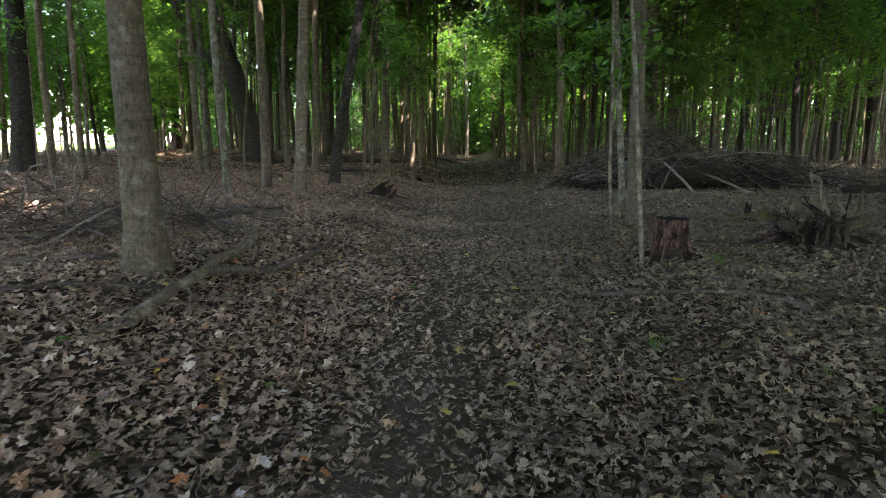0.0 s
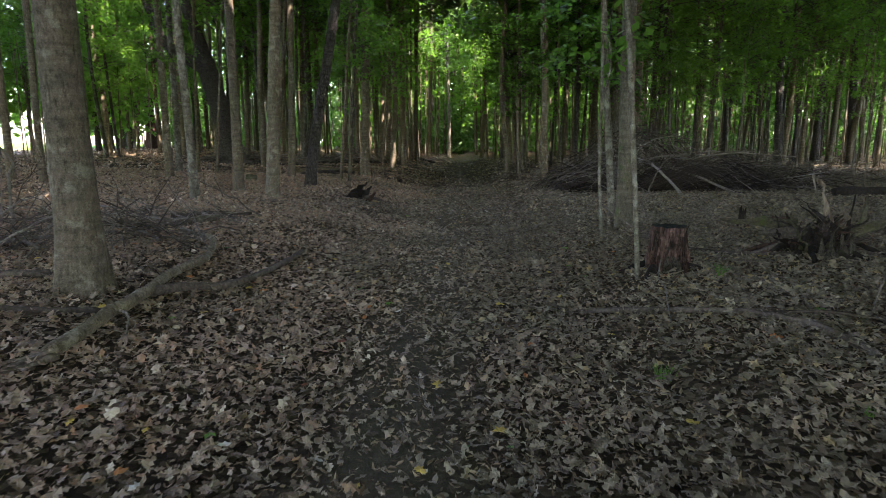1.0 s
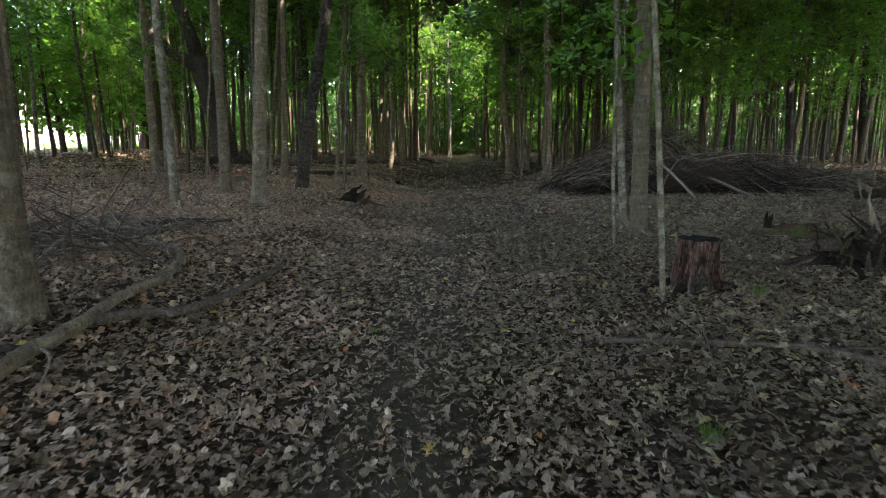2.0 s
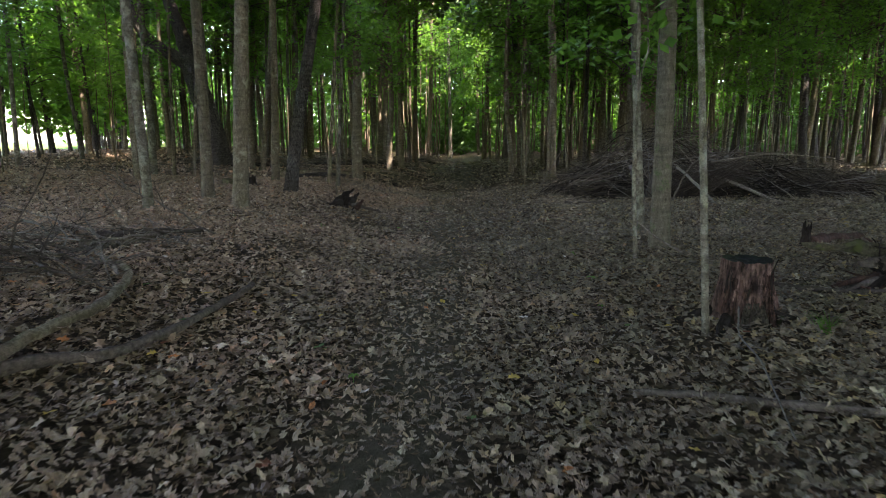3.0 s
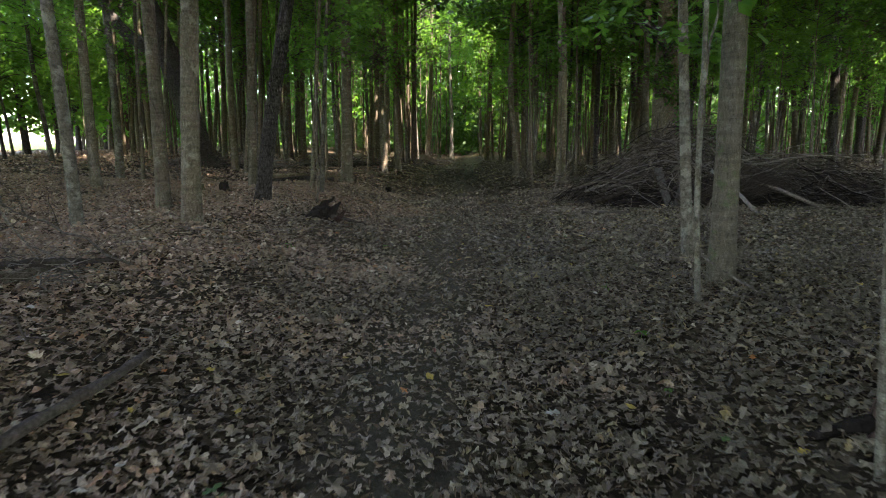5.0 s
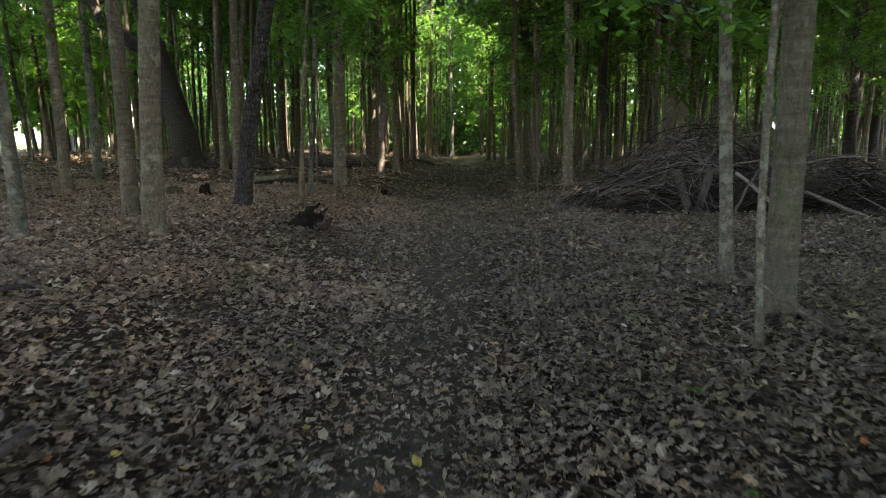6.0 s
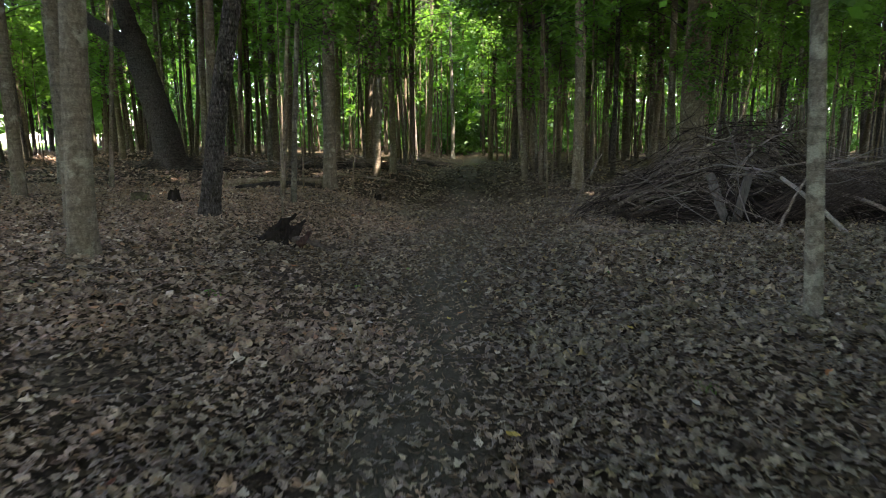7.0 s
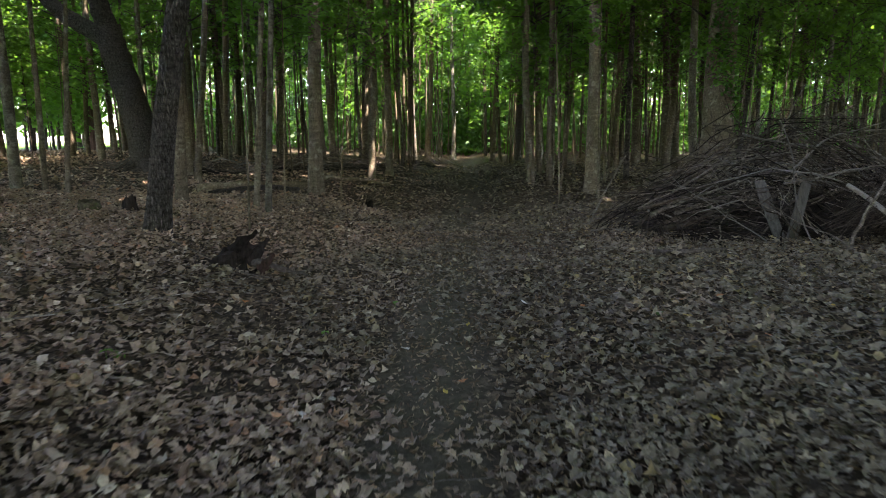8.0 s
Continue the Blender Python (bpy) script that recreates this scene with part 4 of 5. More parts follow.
def pile_pole(name, points, r0, r1, mat, label, seed):
    """A long pole lying on the heap, as one of its parts."""
    inv = pile.matrix_basis.inverted()
    p = np.array([inv @ Vector(q) for q in points])
    s, k = np.linspace(0, 1, 14), np.linspace(0, 1, len(p))
    q = np.stack([np.interp(s, k, p[:, i]) for i in range(3)], 1)
    for _ in range(2):
        q[1:-1] = (q[:-2] + 2 * q[1:-1] + q[2:]) / 4
    q += np.random.default_rng(seed).normal(0, 0.006, q.shape)
    v, f = tube(q, r0 + (r1 - r0) * s, 8)
    linked(name, mesh_arrays(name, v, f, mat, True), pile, label)


pile_pole("pole", ((6.77, 16.1, 0.3), (6.55, 16.5, 0.68), (6.3, 17.2, 1.1)), 0.04, 0.032, STICK_PALE, "pale cut pole end", 1)
pile_pole("pole", ((8.4, 16.35, 0.3), (7.6, 16.9, 0.72), (6.9, 17.5, 1.0)), 0.04, 0.028, STICK_GREY, "long grey pole", 2)
pile_pole("pole", ((6.0, 16.6, 0.35), (6.15, 16.6, 0.75), (6.45, 16.65, 1.25), (7.1, 16.9, 1.38)), 0.024, 0.014, STICK_GREY, "pale bent branch", 3)
pile_pole("pole", ((5.6, 17.5, 1.08), (6.6, 17.5, 1.3), (8.2, 17.8, 1.45), (10.4, 18.3, 1.4)), 0.018, 0.009, STICK_GREY, "long grey pole across the heap", 4)
pile_pole("pole", ((7.2, 17.3, 1.2), (9.0, 18.0, 1.42), (11.4, 18.9, 1.25)), 0.024, 0.01, STICK_GREY, "thin grey pole", 5)
pile_pole("pole", ((5.5, 17.6, 2.0), (5.68, 17.5, 1.52), (5.66, 17.3, 0.85), (5.74, 16.9, 0.25)), 0.008, 0.012, STICK_PALE, "thin pale hanging stem", 6)
pile_pole("pole", ((5.9, 18.5, 1.4), (6.3, 18.8, 2.05), (6.75, 19.2, 2.55)), 0.02, 0.006, STICK_GREY, "bare branch sticking up", 7)
pile_pole("pole", ((5.3, 18.3, 1.1), (5.7, 18.7, 1.75), (6.1, 19.1, 2.2)), 0.018, 0.006, STICK_GREY, "bare branch sticking up", 8)
pile_pole("pole", ((5.9, 17.8, 1.3), (6.6, 18.2, 1.75), (7.8, 18.6, 2.0)), 0.02, 0.006, STICK_PALE, "bare branch sticking up", 9)
pile_pole("pole", ((3.2, 18.9, 0.35), (3.55, 19.3, 0.85), (4.0, 19.7, 1.45)), 0.018, 0.01, STICK_GREY, "thin slanting pole", 10)
for k in range(12):
    g = random.Random(700 + k)
    a = (3.75 + g.uniform(-0.1, 0.5), 17.75 + g.uniform(-0.25, 0.4), 0.33 + g.uniform(0, 0.42))
    pile_pole("bough", (a, (a[0] + 0.55, a[1] + 0.15, a[2] + g.uniform(0.1, 0.3)), (a[0] + g.uniform(1.2, 1.9), a[1] + g.uniform(0.0, 0.7), a[2] + g.uniform(0.1, 0.8))), g.uniform(0.022, 0.036), 0.01, (STICK_GREY, STICK_BROWN)[k % 2], "", 760 + k)


def plank(a, b, width, thick, face, seed):
    """A weathered board with worn ends, leaning on the heap."""
    a, b = Vector(a), Vector(b)
    d = (b - a).normalized()
    w = Vector(face).normalized()
    w = (w - d * w.dot(d)).normalized()
    n = d.cross(w)
    g = random.Random(seed)
    bm = bmesh.new()
    rings = []
    for i in range(7):
        c = a + (b - a) * (i / 6)
        k = 1 - 0.06 * (i in (0, 6))
        rings.append([bm.verts.new(c + w * (sx * width / 2 * k + g.uniform(-0.004, 0.004)) + n * (sy * thick / 2)) for sx, sy in ((-1, -1), (1, -1), (1, 1), (-1, 1))])
    for p, q in zip(rings, rings[1:]):
        for j in range(4):
            bm.faces.new((p[j], p[(j + 1) % 4], q[(j + 1) % 4], q[j]))
    bm.faces.new(rings[0][::-1])
    bm.faces.new(rings[-1])
    bmesh.ops.bevel(bm, geom=bm.edges[:], offset=0.004, segments=1, affect="EDGES")
    bmesh.ops.recalc_face_normals(bm, faces=bm.faces[:])
    me = bpy.data.meshes.new("plank")
    bm.to_mesh(me)
    bm.free()
    me.materials.append(PLANK)
    tagged(linked("plank", me), "weathered grey board leaning on the brush heap", "plank", "boards on the heap")


plank((5.5, 17.3, 0.3), (5.36, 17.75, 1.12), 0.17, 0.03, (1, 0.1, 0.1), 1)
plank((5.62, 17.25, 0.3), (5.95, 17.55, 1.15), 0.17, 0.03, (0.8, 0.1, -0.5), 2)

brush_pile(-4.7, 7.7, 2.2, 1.25, 0.42, 14, 105, 70, "low sprawl of thin grey dead branches", 5, 0.9, 1.0, 0.85)
brush_pile(-4.2, 9.8, 1.7, 0.9, 0.26, 8, 34, 50, "low scatter of thin dead branches on leaves", 6, 0.6, 0.8, 0.6)
brush_pile(-3.6, 33.5, 2.4, 1.2, 0.85, 10, 60, 160, "distant heap of dead branches under the trees", 7)
brush_pile(-8.2, 30.5, 3.0, 1.4, 0.55, -6, 60, 160, "distant low heap of dead branches", 8)
brush_pile(0.3, 44.0, 1.6, 1.0, 0.7, 0, 30, 80, "distant heap of dead branches", 9)
brush_pile(13.5, 20.5, 2.6, 1.4, 0.4, 4, 50, 140, "low dark heap of dead branches in the shade", 10)


def fallen_branch(points, r0, r1, material, label, seed, sides=12, forks=()):
    """A thick fallen branch along ground points (x, y, height over the ground), with forks as parts."""
    g = np.random.default_rng(seed)
    x0, y0 = points[0][0], points[0][1]
    e = thing("fallen_branch", x0, y0, gz(x0, y0), label, "branch", "fallen branches")

    def line(pts, ra, rb, mat):
        p = np.array([(px - x0, py - y0, gz(px, py) - gz(x0, y0) + pz) for px, py, pz in pts])
        s = np.linspace(0, 1, 4 * len(p))
        k = np.linspace(0, 1, len(p))
        q = np.stack([np.interp(s, k, p[:, i]) for i in range(3)], 1)
        q[1:-1] = (q[:-2] + 2 * q[1:-1] + q[2:]) / 4
        q += g.normal(0, ra * 0.12, q.shape)
        r = (ra + (rb - ra) * s) * g.uniform(0.9, 1.1, len(s))
        v, f = tube(q, r, sides, True, 1 + g.normal(0, 0.05, (len(s), sides)))
        return mesh_arrays("branch", v, f, mat, True)

    linked("branch", line(points, r0, r1, material), e)
    for pts, ra, rb, mat in forks:
        linked("fork", line(pts, ra, rb, mat), e)
    return e


branch = fallen_branch([(-2.38, 4.38, 0.06), (-2.37, 4.73, 0.08), (-2.36, 5.19, 0.1), (-2.37, 5.78, 0.1), (-2.40, 6.1, 0.1), (-2.43, 6.4, 0.1), (-2.37, 7.15, 0.1), (-2.5, 7.8, 0.1), (-2.62, 8.17, 0.09), (-2.85, 8.45, 0.08)], 0.055, 0.034, BARK_GREY,
                       "thick crooked grey branch with a splintered end", 1, 14,
                       [([(-2.85, 8.45, 0.05), (-3.3, 8.9, 0.06), (-3.7, 9.35, 0.08), (-4.87, 10.92, 0.1)], 0.022, 0.012, STICK_GREY),
                        ([(-2.47, 5.3, 0.08), (-2.2, 5.1, 0.12), (-2.1, 4.8, 0.03)], 0.014, 0.006, STICK_GREY)])
fallen_branch([(-2.34, 5.85, 0.09), (-2.17, 6.2, 0.08), (-1.92, 6.42, 0.08), (-1.77, 6.97, 0.09), (-1.68, 7.6, 0.1), (-1.62, 8.2, 0.09), (-1.6, 8.6, 0.08)], 0.042, 0.03, STICK_BROWN, "brown broken branch across dead leaves", 31, 12)
fallen_branch([(-3.75, 9.4, 0.09), (-3.36, 9.33, 0.09), (-3.12, 9.95, 0.08)], 0.06, 0.05, BARK_GREY, "grey crooked log end on dead leaves", 32, 12)
small_sticks = (((-4.4, 9.2, 0.1), (-3.75, 8.5, 0.12), (-3.12, 7.8, 0.06), 0.026), ((-5.6, 11.2, 0.1), (-4.9, 10.5, 0.14), (-4.4, 9.9, 0.06), 0.02), ((-4.9, 7.0, 0.1), (-4.46, 7.36, 0.16), (-3.9, 8.3, 0.1), 0.024))
for k, (a, b, c, r) in enumerate(small_sticks):
    fallen_branch([a, b, c], r, r * 0.6, STICK_PALE, "pale barkless stick lying on brushwood", 33 + k, 8)
for k in range(7):
    g = random.Random(70 + k)
    h = Heap()
    a = (0.01 + g.uniform(-0.04, 0.04), 0.03, 0.05 + g.uniform(-0.035, 0.035))
    h.add(*crooked(a, (a[0] - 0.14 + g.uniform(-0.08, 0.05), -0.28 + g.uniform(-0.12, 0.1), 0.02 + g.uniform(-0.01, 0.06)), 0.022, 0.004, 0.05, 5, 5, 70 + k))
    linked("splinter", h.mesh("splinter", ROT_PALE, True), branch, "pale splintered wood")

fallen_branch([(-3.9, 4.55, 0.03), (-3.43, 4.62, 0.05), (-3.17, 4.93, 0.05), (-2.78, 5.12, 0.05), (-2.5, 5.3, 0.03)], 0.04, 0.022, STICK_BROWN, "dark fallen branch half buried in leaves", 2)
fallen_branch([(-4.6, 5.3, 0.04), (-3.9, 5.75, 0.06), (-3.3, 5.95, 0.05)], 0.045, 0.035, STICK_BROWN, "short dark log lying in dead leaves", 3)
fallen_branch([(-3.9, 10.0, 0.06), (-3.4, 10.3, 0.07), (-2.89, 10.75, 0.05)], 0.06, 0.045, STICK_BROWN, "brown log half covered with leaves", 4)
fallen_branch([(1.55, 6.3, 0.03), (1.9, 6.02, 0.04), (2.25, 5.6, 0.045), (2.77, 5.33, 0.05), (3.05, 5.0, 0.045), (3.12, 4.45, 0.03)], 0.022, 0.03, STICK_BROWN, "long dark branch bent across the leaf litter", 5, 8,
              [([(2.8, 5.3, 0.05), (3.3, 5.25, 0.08), (3.9, 5.0, 0.05)], 0.018, 0.008, STICK_BROWN)])
fallen_branch([(2.62, 7.0, 0.18), (2.48, 6.72, 0.06), (2.36, 6.2, 0.06), (2.2, 5.75, 0.06), (2.08, 5.35, 0.03)], 0.007, 0.005, STICK_PALE, "thin pale stick against a stump", 6, 6)
fallen_branch([(2.95, 10.45, 0.45), (3.2, 10.3, 0.22), (3.5, 9.95, 0.02)], 0.014, 0.01, STICK_GREY, "thin broken stick leaning by a trunk", 7, 6)
fallen_branch([(-5.0, 23.4, 0.1), (-4.0, 23.6, 0.12), (-2.5, 24.6, 0.1)], 0.11, 0.08, BARK_GREY, "long grey fallen log among the trees", 8)
fallen_branch([(-4.4, 22.4, 0.07), (-3.4, 23.3, 0.1), (-2.6, 23.3, 0.08)], 0.07, 0.05, BARK_DARK, "dark fallen log among the trees", 9)
fallen_branch([(-3.0, 27.5, 0.08), (-1.9, 27.9, 0.09), (-0.8, 28.2, 0.06)], 0.08, 0.05, BARK_GREY, "pale fallen log beside the path", 10)
fallen_branch([(-4.5, 8.75, 0.2), (-3.8, 8.6, 0.16), (-3.2, 8.5, 0.08)], 0.014, 0.008, STICK_PALE, "pale bare stick on a brush heap", 11)
fallen_branch([(-4.9, 9.8, 0.16), (-4.2, 9.6, 0.14), (-3.5, 9.4, 0.08)], 0.012, 0.006, STICK_PALE, "pale bare stick on a brush heap", 12)
fallen_branch([(-4.5, 11.4, 0.45), (-4.42, 11.5, 0.2), (-4.3, 11.55, 0.0)], 0.014, 0.018, STICK_GREY, "bent dead stick standing in leaf litter", 13, 6)
fallen_branch([(10.4, 15.6, 0.08), (11.6, 15.3, 0.12), (13.4, 15.0, 0.1)], 0.16, 0.13, ROT_DARK, "dark rotten log lying in the shade", 14, 16)
fallen_branch([(5.5, 10.62, 0.03), (5.85, 10.85, 0.05), (6.5, 11.05, 0.03)], 0.09, 0.08, ROT_RED, "rotten red-brown log sunk in leaf litter", 15, 16)
fallen_branch([(3.4, 16.4, 0.03), (3.9, 16.5, 0.06), (4.4, 16.7, 0.04)], 0.05, 0.035, STICK_BROWN, "short brown stick of bark by the heap", 16)
fallen_branch([(-3.1, 13.0, 0.05), (-2.4, 13.1, 0.06), (-1.6, 14.6, 0.05)], 0.009, 0.005, STICK_GREY, "thin dead twig on leaf litter", 17, 6)
fallen_branch([(-2.6, 16.2, 0.05), (-1.5, 15.4, 0.06), (-1.0, 15.4, 0.05)], 0.008, 0.004, STICK_GREY, "thin dead twig on leaf litter", 18, 6)
fallen_branch([(4.4, 6.0, 0.4), (4.0, 5.6, 0.2), (3.75, 5.35, 0.01)], 0.007, 0.01, STICK_GREY, "thin dead stick standing in leaves", 19, 6)
fallen_branch([(3.2, 8.5, 0.04), (4.0, 8.0, 0.05), (4.6, 7.8, 0.06)], 0.02, 0.03, STICK_BROWN, "dark root lying on leaf litter", 20, 8)


# ---------------------------------------------------------------- stumps
def stump_shell(r0, r1, height, sides, rings, flutes, rough, seed, jag=0.0):
    """Side wall of a stump with root flares; the rim may be broken."""
    g = np.random.default_rng(seed)
    ang = np.linspace(0, 2 * np.pi, sides, endpoint=False)
    v = []
    teeth = g.uniform(0, 1, sides)
    teeth = np.maximum(teeth, np.roll(teeth, 1) * 0.85)
    for i in range(rings):
        k = i / (rings - 1)
        r = r1 + (r0 - r1) * (1 - k) ** 2.2
        ring = r * (1 + flutes * (1 - k) ** 1.5 * np.sin(5 * ang + 1.3) + 0.05 * np.sin(3 * ang + 0.4) + rough * g.normal(0, 1, sides))
        z = height * k * (1 + jag * (teeth - 0.6) * k)
        v.append(np.stack([ring * np.cos(ang), ring * np.sin(ang), z - 0.06 * (1 - k) * np.ones(sides)], 1))
    v = np.concatenate(v)
    i = np.arange(rings - 1)[:, None] * sides
    j = np.arange(sides)[None, :]
    q = np.stack([i + j, i + (j + 1) % sides, i + sides + (j + 1) % sides, i + sides + j], -1).reshape(-1, 4)
    return v, q, v[-sides:]


def disc(rim, sink, seed, rings=4):
    """A slightly sunk, uneven top inside a rim."""
    g = np.random.default_rng(seed)
    n = len(rim)
    c = rim.mean(axis=0)
    v = [c + (rim - c) * (1 - k / rings) + np.array([0, 0, -1]) * sink * (k / rings) ** 0.5 + np.stack([np.zeros(n), np.zeros(n), g.normal(0, 0.006 if k else 0, n)], 1) for k in range(rings)]
    v = np.concatenate(v + [[c - [0, 0, sink]]])
    j = np.arange(n)
    f = [np.concatenate([np.stack([k * n + j, k * n + (j + 1) % n, (k + 1) * n + (j + 1) % n, (k + 1) * n + j], 1) for k in range(rings - 1)]),
         np.stack([(rings - 1) * n + j, (rings - 1) * n + (j + 1) % n, np.full(n, len(v) - 1)], 1)]
    return v, f


def shard(name, a, b, width, thick, material, parent, seed, label=""):
    """A splintered slab of wood, wide at the foot and pointed at the tip."""
    g = np.random.default_rng(seed)
    a, b = np.array(a, float), np.array(b, float)
    n, sides = 9, 8
    s = np.linspace(0, 1, n)
    wob = np.cumsum(g.normal(0, 0.035, (n, 3)), axis=0) * np.linalg.norm(b - a)
    p = a + (b - a) * s[:, None] + wob * s[:, None]
    d = (b - a) / np.linalg.norm(b - a)
    side = np.cross(d, [g.normal(0, 0.3), -1.0, 0.2])
    side /= np.linalg.norm(side)
    nn = np.cross(d, side)
    ang = np.linspace(0, 2 * np.pi, sides, endpoint=False)
    w = width * (1 - 0.88 * s ** 1.3) * g.uniform(0.8, 1.2, n)
    t = thick * (1 - 0.8 * s) * g.uniform(0.8, 1.2, n)
    v = p[:, None, :] + side[None, None] * (w[:, None] * np.cos(ang))[:, :, None] + nn[None, None] * (t[:, None] * np.sin(ang))[:, :, None]
    v = (v + g.normal(0, thick * 0.12, v.shape)).reshape(-1, 3)
    i = np.arange(n - 1)[:, None] * sides
    j = np.arange(sides)[None, :]
    q = np.stack([i + j, i + (j + 1) % sides, i + sides + (j + 1) % sides, i + sides + j], -1).reshape(-1, 4)
    return linked(name, mesh_arrays(name, v, [q, np.array([np.arange(sides)[::-1], (n - 1) * sides + np.arange(sides)])], material), parent, label)


def cut_stump():
    e = thing("tree_stump", 2.78, 7.22, gz(2.78, 7.22) - 0.02, "sawn tree stump of reddish bare wood with dark top", "stump")
    v, q, rim = stump_shell(0.27, 0.19, 0.53, 44, 14, 0.13, 0.022, 4, 0.05)
    linked("body", mesh_arrays("body", v, [q], STUMP_WOOD, False), e)
    dv, df = disc(rim, 0.03, 5)
    linked("top", mesh_arrays("top", dv, df, STUMP_TOP, True), e, "blackened mossy sawn top")
    # scaly slabs of bark left at the foot, and strips higher up
    for k, (a0, a1, z0, z1, out, mat) in enumerate(((-2.15, -1.35, 0.0, 0.2, 0.035, STUMP_BARK), (-2.75, -2.3, 0.0, 0.38, 0.012, STUMP_WOOD), (-0.8, -0.35, 0.0, 0.44, 0.014, ROT_RED), (-1.3, -1.0, 0.05, 0.42, 0.012, STUMP_WOOD))):
        g = np.random.default_rng(50 + k)
        na, nz = 10, 9
        grid = []
        for layer in (0, 1):
            for i in range(nz):
                kk = i / (nz - 1)
                z = z0 + (z1 - z0) * kk
                for j in range(na):
                    a = a0 + (a1 - a0) * (j / (na - 1)) * (1 - 0.25 * kk) + 0.1 * (a1 - a0) * kk
                    zk = z / 0.53
                    r = (0.19 + 0.08 * (1 - zk) ** 2.2) * (1 + 0.13 * (1 - zk) ** 1.5 * math.sin(5 * a + 1.3) + 0.05 * math.sin(3 * a + 0.4))
                    r += (out * (1 - 0.5 * kk) + g.normal(0, 0.004)) if layer else -0.01
                    grid.append((r * math.cos(a), r * math.sin(a), z + g.normal(0, 0.004) + (0.03 * g.random() if i == nz - 1 else 0)))
        f = []
        o = na * nz
        for i in range(nz - 1):
            for j in range(na - 1):
                s = i * na + j
                f.append((o + s, o + s + 1, o + s + na + 1, o + s + na))
        rimline = [j for j in range(na)] + [i * na + na - 1 for i in range(1, nz)] + [(nz - 1) * na + j for j in range(na - 2, -1, -1)] + [i * na for i in range(nz - 2, 0, -1)]
        for p, q2 in zip(rimline, rimline[1:] + rimline[:1]):
            f.append((p, q2, o + q2, o + p))
        linked("bark_slab", mesh_arrays("bark_slab", grid, [f], mat, False), e, "dark scaly bark" if k == 0 else "")
    for k in range(40):
        g = random.Random(800 + k)
        a = g.uniform(-3.1, 0.2)
        z0 = g.uniform(0.0, 0.28)
        z1 = min(0.54, z0 + g.uniform(0.1, 0.3))
        r0, r1 = 0.19 + 0.075 * (1 - z0 / 0.53) ** 2.2, 0.19 + 0.075 * (1 - z1 / 0.53) ** 2.2
        mat = (STUMP_WOOD, ROT_RED, STUMP_WOOD, ROT_DARK)[k % 4]
        shard("bark_strip", (r0 * 1.02 * math.cos(a), r0 * 1.02 * math.sin(a), z0), (r1 * 1.03 * math.cos(a + 0.05), r1 * 1.03 * math.sin(a + 0.05), z1), g.uniform(0.008, 0.024), 0.009, mat, e, 820 + k)
    for k, (a, ln) in enumerate(((-2.6, 0.32), (-0.4, 0.36), (0.5, 0.3), (2.6, 0.3))):
        h = Heap()
        h.add(*crooked((0.2 * math.cos(a), 0.2 * math.sin(a), 0.08), ((0.22 + ln) * math.cos(a + 0.2), (0.22 + ln) * math.sin(a + 0.2), -0.03), 0.06, 0.018, 0.05, 6, 8, 30 + k))
        linked("root", h.mesh("root", ROT_DARK, True), e, "dark spreading root")


cut_stump()


